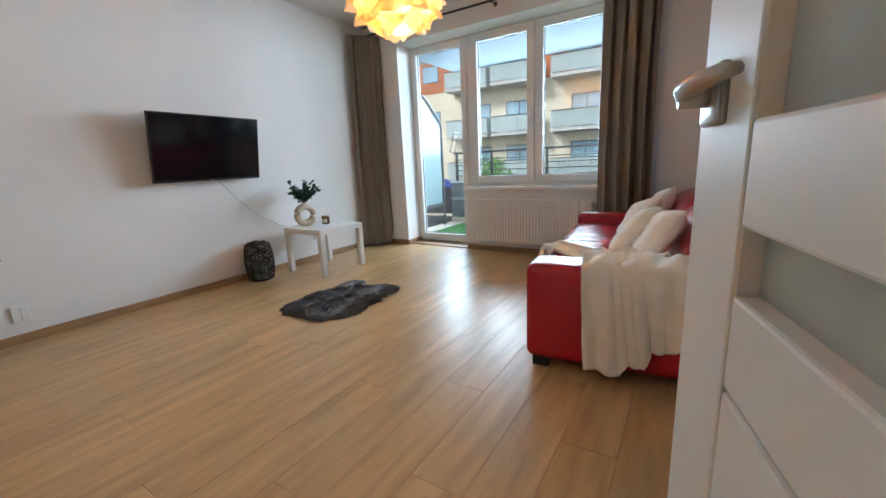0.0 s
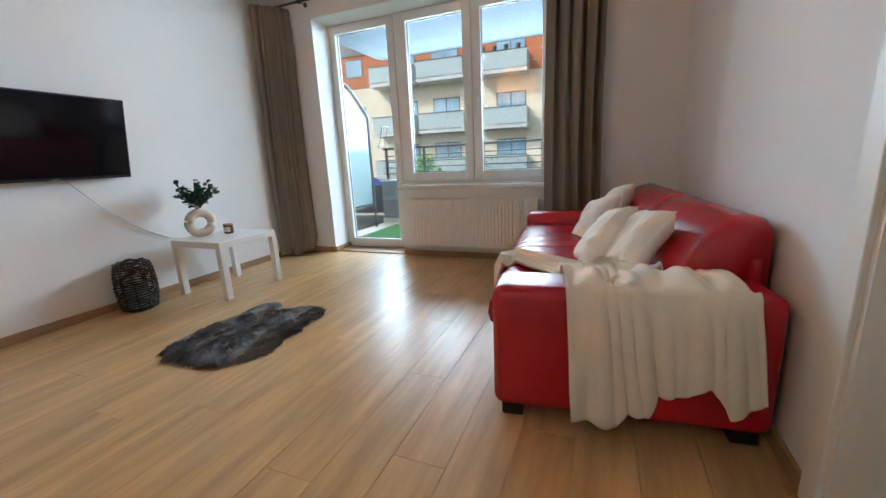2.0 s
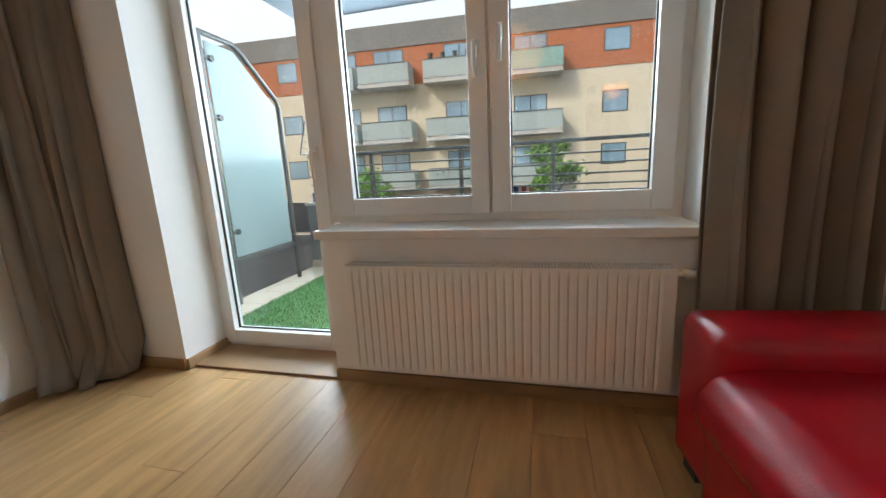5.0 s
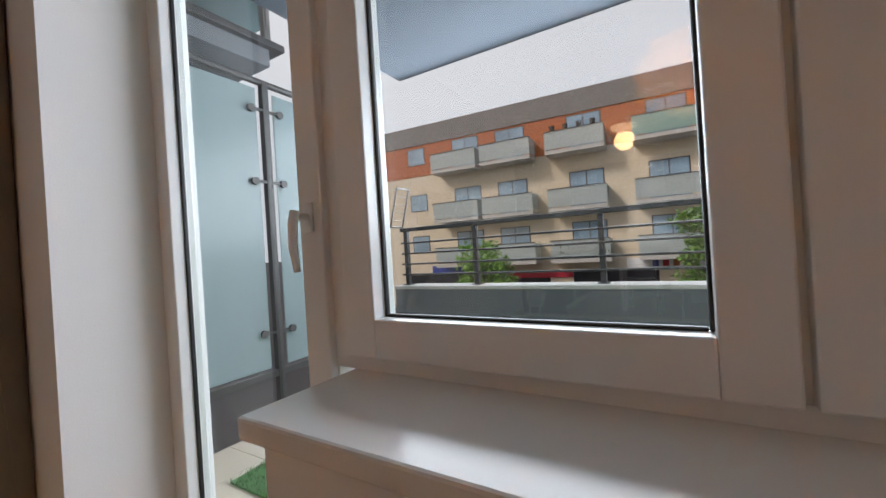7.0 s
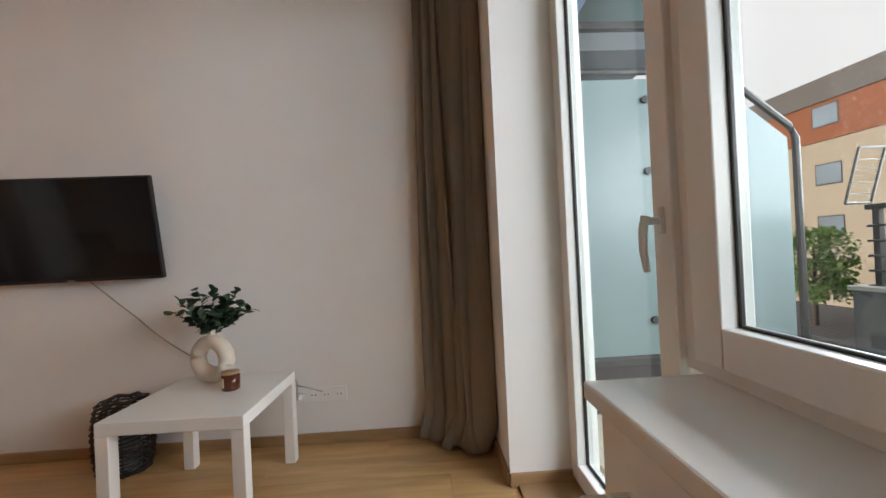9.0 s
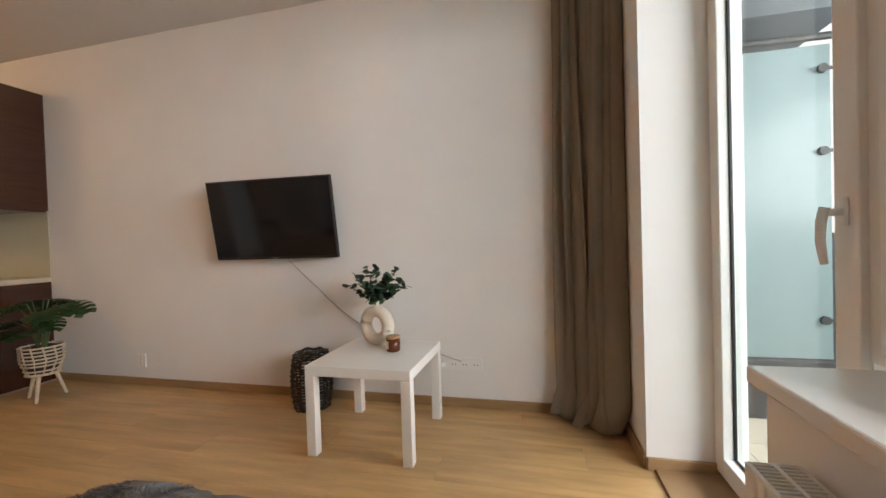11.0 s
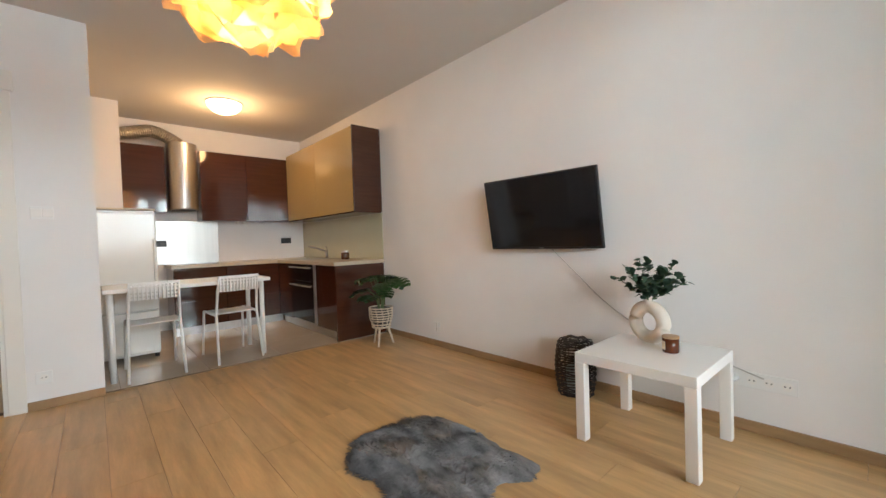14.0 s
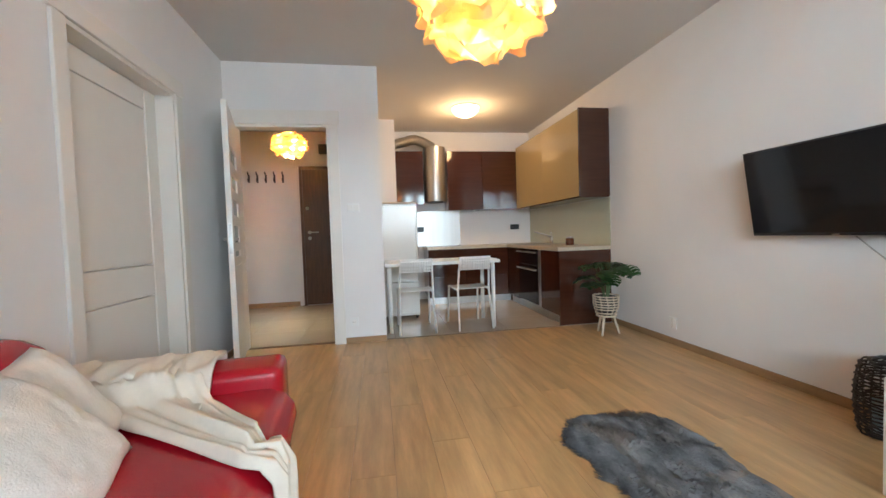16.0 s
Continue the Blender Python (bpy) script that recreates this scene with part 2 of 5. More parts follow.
def prism(outline, z0, z1, bevel=0.0):
    """An upright prism over an (x, y) outline."""
    bm = bmesh.new()
    f = bm.faces.new([bm.verts.new((x, y, z0)) for x, y in outline])
    r = bmesh.ops.extrude_face_region(bm, geom=[f])
    bmesh.ops.translate(bm, vec=(0, 0, z1 - z0), verts=[v for v in r["geom"] if isinstance(v, bmesh.types.BMVert)])
    bmesh.ops.recalc_face_normals(bm, faces=bm.faces)
    if bevel:
        bmesh.ops.bevel(bm, geom=bm.edges[:], offset=bevel, segments=2, affect="EDGES")
    return bm


# ---- plan ----
XL, XR, YW, YH, YK, ZC = -2.40, 1.48, 4.545, 0.24, -2.13, 2.675   # tv wall, sofa wall, window wall, hall wall, kitchen wall, ceiling
HX0, HX1, HZ = 0.56, 1.40, 2.107                                 # opening to the hall
DX0, DX1, DZ = 1.14, 2.10, 2.06                                   # door in the sofa wall, along y
OX0, OX1, OZ = -1.885, 0.50, 2.42                                 # balcony opening
HALLR = 2.35
WY = 4.835                                                        # inner face of the window frames

structure("wall_west", bx(XL - 0.15, YK - 0.15, -0.1, XL, 4.94, ZC), M_WALL, "white painted wall that carries the television")
structure("wall_north", join(bx(XL, YW, -0.1, OX0, 4.94, ZC), bx(OX1, YW, -0.1, XR, 4.94, ZC), bx(OX0, YW, OZ, OX1, 4.94, ZC),
          bx(-1.02, 4.585, -0.1, OX1, 4.94, 0.69)), M_WALL, "white painted window wall with deep reveals")
structure("wall_east", join(bx(XR, YH, 0, XR + 0.15, DX0, ZC), bx(XR, DX1, 0, XR + 0.15, 4.94, ZC), bx(XR, DX0, DZ, XR + 0.15, DX1, ZC)),
          M_WALL, "white painted wall behind the sofa")
structure("wall_hall", join(bx(0.085, YH - 0.12, 0, HX0, YH, ZC), bx(HX1, YH - 0.12, 0, XR + 0.15, YH, ZC), bx(HX0, YH - 0.12, HZ, HX1, YH, ZC)),
          M_WALL, "white painted wall with the doorway to the hall")
structure("wall_divider", bx(0.24, YK - 0.15, 0, 0.36, YH - 0.12, ZC), M_WALL, "white painted wall between kitchen and hall")
structure("wall_chase", bx(-0.15, YK, 0, 0.24, -1.49, ZC), M_WALL, "white boxed-in pipe chase in the kitchen corner")
structure("wall_south", bx(XL, YK - 0.15, 0, 0.24, YK, ZC), M_WALL, "white painted kitchen back wall")
structure("wall_hall_end", bx(0.36, -2.34, 0, HALLR, -2.19, ZC), M_WALL, "white painted hall end wall")
structure("wall_hall_side", bx(HALLR, -2.34, 0, HALLR + 0.12, YH, ZC), M_WALL, "white painted hall side wall")
structure("wall_hall_back", bx(XR + 0.15, YH - 0.12, 0, HALLR, YH, ZC), M_WALL, "white painted hall wall")
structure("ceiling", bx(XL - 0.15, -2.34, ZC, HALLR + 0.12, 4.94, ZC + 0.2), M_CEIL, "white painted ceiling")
structure("room_behind_door", join(bx(XR + 0.15, 2.6, 0, 2.4, 2.7, ZC), bx(2.4, YH, 0, 2.5, 2.7, ZC)), M_WALL, "plain white wall of the next room")

# skirting boards
BH, BT = 0.058, 0.015
for nm, b in (("baseboard", bx(XL, 0.19, 0, XL + BT, YW, BH, 0.003)), ("baseboard", bx(XL + BT, YW - BT, 0, OX0, YW, BH, 0.003)),
              ("baseboard", bx(OX0, YW, 0, OX0 + BT, WY, BH, 0.003)), ("baseboard", bx(-1.02, 4.57, 0, OX1, 4.585, BH, 0.003)),
              ("baseboard", bx(OX1, YW - BT, 0, XR, YW, BH, 0.003)), ("baseboard", bx(XR - BT, DX1 + 0.08, 0, XR, YW - BT, BH, 0.003)),
              ("baseboard", bx(XR - BT, YH, 0, XR, DX0 - 0.08, BH, 0.003)), ("baseboard", bx(0.085, YH, 0, HX0 - 0.085, YH + BT, BH, 0.003)),
              ("baseboard", bx(1.36, -2.19, 0, HALLR, -2.175, 0.07, 0.003)), ("baseboard", bx(HALLR - BT, -2.175, 0, HALLR, 0.1, 0.07, 0.003))):
    structure(nm, b, M_BASE, "oak-coloured skirting board")

structure("floor", bx(XL - 0.15, -2.34, -0.12, HALLR + 0.12, 5.0, -0.012), M_DARK, "screed under the floor covering")
structure("threshold", join(bx(-1.80, 0.185, -0.012, 0.085, 0.2, 0.004), bx(HX0, 0.14, -0.012, HX1, 0.16, 0.004)), M_DARK, "dark metal strip between laminate and tiles")

# ---- balcony door and window ----
def pane_frame(x0, x1, z0, z1, y0, y1, w):
    return join(bx(x0, y0, z0, x0 + w, y1, z1, 0.004), bx(x1 - w, y0, z0, x1, y1, z1, 0.004),
                bx(x0 + w, y0, z0, x1 - w, y1, z0 + w, 0.004), bx(x0 + w, y0, z1 - w, x1 - w, y1, z1, 0.004))


def glazed(parent, x0, x1, z0, z1, y0, w, handle_x, handle_z, grip=1):
    """A sash with its pane, gaskets and handle; the pane sits between x0..x1, z0..z1 grown by w."""
    sash = part("sash", pane_frame(x0 - w, x1 + w, z0 - w, z1 + w, y0, y0 + 0.075, w), M_PVC, parent)
    part("gasket", pane_frame(x0 - 0.001, x1 + 0.001, z0 - 0.001, z1 + 0.001, y0 + 0.036, y0 + 0.05, 0.007), M_GASKET, sash, "black rubber glazing gasket")
    p = part("pane", bx(x0 - 0.01, y0 + 0.052, z0 - 0.01, x1 + 0.01, y0 + 0.056, z1 + 0.01), M_GLASS, sash, "clear window pane")
    p.visible_shadow = False
    h = part("handle", join(bx(handle_x - 0.014, y0 - 0.009, handle_z - 0.035, handle_x + 0.014, y0, handle_z + 0.035, 0.004),
             cyl((handle_x, y0, handle_z), (handle_x, y0 - 0.042, handle_z), 0.009),
             tube([(handle_x, y0 - 0.042, handle_z + 0.012), (handle_x, y0 - 0.050, handle_z - 0.02), (handle_x, y0 - 0.052, handle_z - 0.07), (handle_x, y0 - 0.044, handle_z - 0.125)], [0.011, 0.011, 0.010, 0.008])), M_PVC, sash, "white window handle", True)
    return sash


win = tagged(new("window_1"), "white plastic double window over the radiator", "window", kind="structure")
part("window_frame", join(bx(-1.10, WY, 0.73, -1.005, WY + 0.07, OZ), bx(0.445, WY, 0.73, OX1, WY + 0.07, OZ), bx(-1.005, WY, 0.73, 0.445, WY + 0.07, 0.765), bx(-1.005, WY, OZ - 0.045, 0.445, WY + 0.07, OZ), bx(-0.32, WY + 0.005, 0.765, -0.25, WY + 0.07, OZ - 0.045)), M_PVC, win)
glazed(win, -0.968, -0.375, 0.847, 2.325, WY - 0.02, 0.084, -0.335, 1.47)
glazed(win, -0.195, 0.375, 0.847, 2.325, WY - 0.02, 0.084, -0.232, 1.52)
door = tagged(new("door_1"), "white plastic glazed balcony door, closed", "balcony door", kind="structure")
part("door_frame", join(bx(OX0, WY, 0.0, OX0 + 0.03, WY + 0.07, OZ), bx(-1.125, WY, 0.0, -1.10, WY + 0.07, OZ), bx(OX0 + 0.03, WY, OZ - 0.045, -1.125, WY + 0.07, OZ), bx(OX0 + 0.03, WY, 0.0, -1.125, WY + 0.07, 0.03)), M_PVC, door)
glazed(door, -1.81, -1.185, 0.112, 2.325, WY - 0.02, 0.078, -1.146, 1.08)
structure("window_sill", bx(-1.055, 4.56, 0.69, OX1 - 0.001, WY + 0.06, 0.73, 0.006), M_SILL, "smooth white window sill board")
structure("door_sill", bx(OX0, 4.576, -0.012, -1.02, WY, 0.012, 0.003), M_BASE, "oak-coloured strip at the balcony door")

# ---- radiator ----
rad = thing("radiator", pose(-0.873, 4.478, 0.128), "white steel panel radiator under the window sill", "radiator")
L, HR = 1.262, 0.466


def rad_front(u, v):
    x = u * L
    ph = (x - 0.03) / 0.0335
    dip = 0.006 * max(0.0, math.sin(ph * 2 * math.pi)) if 0.03 < x < L - 0.03 and 0.035 < v * HR < HR - 0.03 else 0.0
    return (x, dip, v * HR)


part("front_panel", sheet(rad_front, 300, 12, -0.003), M_RAD, rad, "ribbed white radiator panel")
part("back_panel", bx(0, 0.082, 0, L, 0.088, HR, 0.001), M_RAD, rad)
part("side_cover", bx(-0.003, 0, 0.01, 0.001, 0.088, HR, 0.001), M_RAD, rad)
part("side_cover", bx(L - 0.001, 0, 0.01, L + 0.003, 0.088, HR, 0.001), M_RAD, rad)
part("convector", bx(0.02, 0.02, 0.02, L - 0.02, 0.07, HR - 0.02), M_GREYM, rad, "dark convector fins inside")
slats = [bx(0.006 + i * (L - 0.012) / 104 - 0.0022, 0.004, HR - 0.008, 0.006 + i * (L - 0.012) / 104 + 0.0022, 0.084, HR) for i in range(105)]
part("top_grille", join(*slats, bx(0, 0.0, HR - 0.012, L, 0.004, HR + 0.001), bx(0, 0.040, HR - 0.009, L, 0.048, HR + 0.001), bx(0, 0.084, HR - 0.012, L, 0.088, HR + 0.001),
     bx(L / 2 - 0.012, 0.004, HR - 0.008, L / 2 + 0.012, 0.084, HR + 0.001)), M_RAD, rad, "slotted white top grille")
part("thermostat_valve", join(cyl((L + 0.003, 0.045, HR - 0.03), (L + 0.04, 0.045, HR - 0.03), 0.010), cyl((L + 0.035, 0.045, HR - 0.03), (L + 0.085, 0.045, HR - 0.03), 0.019, 0.016)), M_WHITE, rad, "white thermostat knob", True)
for bxx in (0.2, L - 0.24):
    part("bracket", bx(bxx, 0.088, 0.05, bxx + 0.04, 0.104, HR - 0.05), M_RAD, rad)

# ---- curtains ----
def curtain(x0, x1, yc, seed, folds, gather, slant=0.0):
    rnd = random.Random(seed)
    ph = [rnd.uniform(0, 6.28) for _ in range(6)]

    def fn(u, v):
        z = 0.012 + (1 - v) * 2.52
        spread = 1.0 + gather * v * v
        xm = (x0 + x1) / 2
        x = xm + (u - 0.5) * (x1 - x0) * spread
        a = 0.048 + 0.018 * math.sin(ph[0] + 7 * u)
        y = yc + a * math.sin(2 * math.pi * folds * (u + 0.025 * math.sin(ph[1] + 2.2 * v)) + ph[2]) + 0.016 * math.sin(9 * u + ph[3] + 3.3 * v) + 0.012 * math.sin(2 * math.pi * folds * 2.3 * u + ph[4] + 2 * v)
        x += 0.022 * math.sin(2 * math.pi * folds * 2 * u + ph[4]) + 0.02 * v * math.sin(4 * v + ph[5])
        low = max(0.0, (v - 0.93) / 0.07)
        y -= 0.085 * low * (0.5 + 0.5 * math.sin(11 * u + ph[5]))
        x += 0.03 * low * math.sin(17 * u + ph[1])
        z = max(0.012, z) + 0.03 * low * (0.5 + 0.5 * math.sin(23 * u + ph[3]))
        return (max(x, XL + 0.012 + 0.02 * u), min(y + (u - 0.5) * slant, YW - 0.006), z)
    return sheet(fn, 150, 60, 0.003)


cl = thing("curtain", pose(0, 0, 0), "long taupe curtain gathered in folds, pooling on the floor", "curtain", "curtains at the window")
part("cloth", curtain(-2.33, -2.13, 4.375, 4, 5.0, 0.10, 0.24), M_CURT, cl, smooth=True)
cr = thing("curtain", pose(0, 0, 0), "long taupe curtain hanging beside the radiator", "curtain", "curtains at the window")
part("cloth", curtain(0.45, 0.90, 4.435, 9, 4.5, 0.03), M_CURT, cr, smooth=True)
rod = thing("curtain_rod", pose(0, 0, 0), "thin dark metal curtain rod above the window", "curtain rod")
part("pole", cyl((-2.36, 4.44, 2.55), (1.15, 4.44, 2.55), 0.011), M_GREYM, rod, smooth=True)
for xx in (-2.36, 1.15):
    part("finial", moved(lathe([(0.0, -0.022), (0.016, -0.016), (0.022, 0.0), (0.016, 0.016), (0.0, 0.022)], 12), pose(xx, 4.44, 2.55)), M_GREYM, rod, smooth=True)
for xx in (-1.93, -0.6, 0.46):
    part("bracket", join(cyl((xx, 4.44, 2.55), (xx, YW, 2.55), 0.006), cyl((xx, YW - 0.006, 2.55), (xx, YW, 2.55), 0.022), bx(xx - 0.012, 4.425, 2.535, xx + 0.012, 4.455, 2.565)), M_GREYM, rod)

# ---- sofa ----
SM = pose(0.560, 2.25, 0, 0, 0, 6.0)
sofa = thing("sofa", SM, "glossy red leather sofa with a tall rolled back", "sofa")
SL, SD = 2.06, 0.905


def soft_box(x0, y0, z0, x1, y1, z1, r, seg=4, puff=0.0):
    bm = bx(x0, y0, z0, x1, y1, z1, r, seg)
    if puff:
        bmesh.ops.subdivide_edges(bm, edges=[e for e in bm.edges if e.calc_length() > 0.25], cuts=5, use_grid_fill=True)
        for v in bm.verts:
            fx, fy = (v.co.x - x0) / (x1 - x0), (v.co.y - y0) / (y1 - y0)
            k = 16 * fx * (1 - fx) * fy * (1 - fy)
            if v.co.z > (z0 + z1) / 2:
                v.co.z += puff * k + 0.004 * noise.noise(v.co * 6)
    return bm


part("base", soft_box(-0.024, 0.237, 0.055, SD - 0.02, SL - 0.237, 0.30, 0.02), M_RED, sofa, smooth=True)
part("armrest", soft_box(0.0, 0.0, 0.05, SD - 0.0, 0.235, 0.527, 0.042, 5), M_RED, sofa, smooth=True)
part("armrest", soft_box(0.0, SL - 0.235, 0.05, SD, SL, 0.527, 0.042, 5), M_RED, sofa, smooth=True)


def seat_cushion(u, v):
    """Upper and front skin of the long seat, with a stitched seam across its middle."""
    y = 0.236 + u * (SL - 0.472)
    prof = [(0.70, 0.405), (0.50, 0.415), (0.30, 0.424), (0.12, 0.427), (0.045, 0.424), (0.000, 0.406), (-0.026, 0.372), (-0.032, 0.335), (-0.026, 0.305), (0.0, 0.298)]
    f = v * (len(prof) - 1)
    k = min(int(f), len(prof) - 2)
    x = prof[k][0] + (prof[k + 1][0] - prof[k][0]) * (f - k)
    z = prof[k][1] + (prof[k + 1][1] - prof[k][1]) * (f - k)
    m = abs(y - SL / 2)
    z -= 0.006 * math.exp(-(m / 0.010) ** 2) - 0.002 * math.exp(-((m - 0.05) / 0.05) ** 2)
    if x > 0.03:
        z += 0.004 * noise.noise((x * 4, y * 14, 0)) * math.exp(-(m / 0.22) ** 2) + 0.003 * noise.noise((x * 7, y * 5, 4))
    return (x, y, z)


part("seat_cushion", sheet(seat_cushion, 220, 60, -0.02), M_RED, sofa, smooth=True)


def back_cushion(y0, y1):
    prof = [(0.66, 0.36), (0.645, 0.44), (0.655, 0.53), (0.68, 0.595), (0.715, 0.65), (0.76, 0.695), (0.815, 0.725), (0.87, 0.736), (0.91, 0.728), (0.93, 0.70), (0.935, 0.60), (0.935, 0.36)]
    bm = bmesh.new()
    ys = [y0, y0 + 0.012, y0 + 0.04] + [y0 + 0.04 + (y1 - y0 - 0.08) * i / 8 for i in range(1, 8)] + [y1 - 0.04, y1 - 0.012, y1]
    rows = []
    for i, y in enumerate(ys):
        e = min(y - y0, y1 - y)
        k = 1.0 if e >= 0.04 else (0.93 if e <= 0.001 else 0.975)
        rows.append([bm.verts.new((0.80 + (x - 0.80) * k, y, 0.50 + (z - 0.50) * k + 0.003 * noise.noise((x * 5, y * 5, z * 5)))) for x, z in prof])
    for a, b in zip(rows, rows[1:]):
        for k in range(len(prof) - 1):
            bm.faces.new((a[k], a[k + 1], b[k + 1], b[k]))
    bm.faces.new(rows[0])
    bm.faces.new(rows[-1][::-1])
    bmesh.ops.recalc_face_normals(bm, faces=bm.faces)
    return bm


part("back_cushion", back_cushion(0.225, SL / 2 - 0.001), M_RED, sofa, smooth=True)
part("back_cushion", back_cushion(SL / 2 + 0.001, SL - 0.16), M_RED, sofa, smooth=True)
part("back_frame", soft_box(0.86, 0.2, 0.05, SD, SL - 0.2, 0.6, 0.02), M_RED, sofa)
for x in (0.03, SD - 0.11):
    for y in (0.03, SL - 0.11):
        part("leg", bx(x, y, 0.0, x + 0.08, y + 0.08, 0.055, 0.004), M_BLACKP, sofa, "black sofa foot")


def pillow_mesh(w, h, t, seed):
    rnd = random.Random(seed)
    o = rnd.uniform(0, 9)
    bm = bmesh.new()
    n = 26
    for side in (1, -1):
        g = []
        for i in range(n + 1):
            row = []
            for j in range(n + 1):
                u, v = i / n * 2 - 1, j / n * 2 - 1
                edge = (1 - u ** 4) * (1 - v ** 4)
                pinch = 1 - 0.07 * (1 - u * u) * v * v - 0.07 * (1 - v * v) * u * u
                z = side * (t / 2) * edge ** 0.55 * (1 + 0.16 * noise.noise((u * 1.8 + o, v * 1.8, side))) + side * 0.006 * noise.noise((u * 7 + o, v * 5, side + 2)) * edge
                row.append(bm.verts.new((u * w / 2 * pinch, v * h / 2 * pinch, z + 0.008 * noise.noise((u * 4 + o, v * 4, 3)))))
            g.append(row)
        for i in range(n):
            for j in range(n):
                f = (g[i][j], g[i + 1][j], g[i + 1][j + 1], g[i][j + 1])
                bm.faces.new(f if side > 0 else f[::-1])
    bmesh.ops.remove_doubles(bm, verts=bm.verts, dist=0.004)
    return bm


# cushions on the seat: centre in sofa axes, tilt
for i, (x, y, z, tilt, turn, spin, lab) in enumerate((
        (0.475, 1.42, 0.525, 58, -74, 18, "off-white plush cushion leaning on the sofa back"),
        (0.590, 1.60, 0.575, 60, -88, 14, "off-white plush cushion behind another cushion"),
        (0.455, 0.80, 0.545, 52, -92, 16, "cream plush cushion leaning diagonally on the seat"),
        (0.560, 0.57, 0.560, 56, -88, 8, "cream plush cushion against the sofa back"))):
    ob = tagged(link_mesh("cushion", pillow_mesh(0.365, 0.37, 0.14, i), M_PILLOW, True), lab, "cushion", "cushions on the sofa")
    ob.matrix_world = SM @ pose(x, y, z, 0, 0, turn) @ pose(0, 0, 0, tilt, 0, 0) @ pose(0, 0, 0, 0, 0, spin)


# throw blanket draped over the armrest
def throw(u, v):
    # u runs across the arm (x), v from the seat side over the top and down the outside
    s = v * 1.10
    x = 0.255 + u * 0.52 + 0.05 * (v - 0.5) + 0.06 * u * v
    wav = (0.012 + 0.012 * noise.noise((u * 4.0, 3.1, 0))) * math.sin(2 * math.pi * (5.6 * u + 0.25 * v + 0.55 * noise.noise((u * 2.6, v * 0.8, 5))) + 0.8) + 0.007 * math.sin(2 * math.pi * (11 * u + 0.7 * noise.noise((u * 3.5, v * 1.5, 9))) + 2 + 3 * v)
    top = 0.539
    if s < 0.22:
        inner = 0.46 - 0.27 * min(1.0, 1.7 * u)
        y = inner + (0.235 - inner) * s / 0.22
        z = top - 0.075 * min(1.0, max(0.0, (y - 0.245) / 0.06)) + 0.008 * math.sin(9 * u)
    elif s < 0.55:
        k = (s - 0.22) / 0.33
        y, z = 0.235 - k * 0.25, top + 0.012 * math.sin(math.pi * k) + 0.010 * math.sin(2 * math.pi * 4 * u + 5 * k)
    else:
        drop = float(np.interp(u, (0, 0.22, 0.27, 0.40, 0.45, 0.64, 0.72, 0.80, 0.86, 1.0), (0.47, 0.485, 0.43, 0.43, 0.35, 0.345, 0.305, 0.34, 0.41, 0.345)))
        d = (s - 0.55) / 0.55 * drop
        f = min(1.0, d / 0.12) * (1 - 0.5 * u)
        y, z = -0.018 - f * (0.030 + wav), top - d + 0.004
        x += 0.05 * d * math.sin(6 * u)
    return (x, y, z + (wav * 0.5 if s < 0.55 else 0))


bl = thing("throw_blanket", SM, "cream plush throw draped over the sofa arm in soft folds", "blanket")
part("cloth", sheet(throw, 90, 60, 0.012), M_CREAM, bl, smooth=True)


def throw_tail(u, v):
    # bunched end that runs from the arm across the seat and hangs over its front edge
    s = v * 1.12
    w = 0.015 * math.sin(2 * math.pi * (2.3 * u + 0.35 * noise.noise((u * 2, v * 3, 2))) + 2.2 * v) + 0.008 * math.sin(2 * math.pi * 5.4 * u + 1 + 2 * v)
    if s < 0.78:
        k = s / 0.78
        wide = 0.38 - 0.20 * k ** 0.7
        ax, ay = 0.50 - 0.50 * k, 0.16 + 0.58 * k ** 0.85
        side = Vector((0.62, 0.78)).lerp(Vector((0.25, 0.97)), k)
        o = (u - 0.5) * wide
        y = ay + side.y * o * 0.9
        x = ax + side.x * o
        z = 0.462 + 0.030 * math.sin(math.pi * u) + 0.8 * w
        if y < 0.27:
            z = max(z, 0.548 + w * 0.6)
        elif y < 0.36:
            f = (y - 0.27) / 0.09
            z += (0.548 - 0.462) * (1 - f) ** 1.3
        if x < 0.03:
            z -= 1.2 * (0.03 - x)
        return (x, y, z)
    d = s - 0.78
    r = min(1.0, d / 0.07)
    return (-0.028 - 0.030 * r - 0.022 * math.sin(math.pi * u) - w, 0.74 + (u - 0.5) * (0.18 - 0.12 * d) + 0.05 * d, 0.452 + 0.025 * math.sin(math.pi * u) - d * (0.98 - 0.35 * u) - 0.006 * r)


part("tail", sheet(throw_tail, 40, 70, 0.012), M_CREAM, bl, smooth=True)

# ---- television ----
tv = thing("television", Matrix.Identity(4), "large black flat television tilted forward on the wall", "television")
TVM = Matrix.Translation((-2.262, 2.385, 1.222)) @ pose(0, 0, 0, 0, 0, 2.2) @ pose(0, 0, 0, 0, 9.5, 0)
tv.matrix_world = TVM
TW, TH = 0.905, 0.535
part("casing", join(bx(-0.03, -TW / 2, -TH / 2, 0.0, TW / 2, TH / 2, 0.004), bx(-0.055, -TW / 2 + 0.12, -TH / 2 + 0.02, -0.03, TW / 2 - 0.12, TH / 2 - 0.18, 0.008)), M_BLACKP, tv)
part("screen", bx(0.0, -TW / 2 + 0.010, -TH / 2 + 0.018, 0.0015, TW / 2 - 0.010, TH / 2 - 0.010), M_SCREEN, tv, "glossy black screen, off")
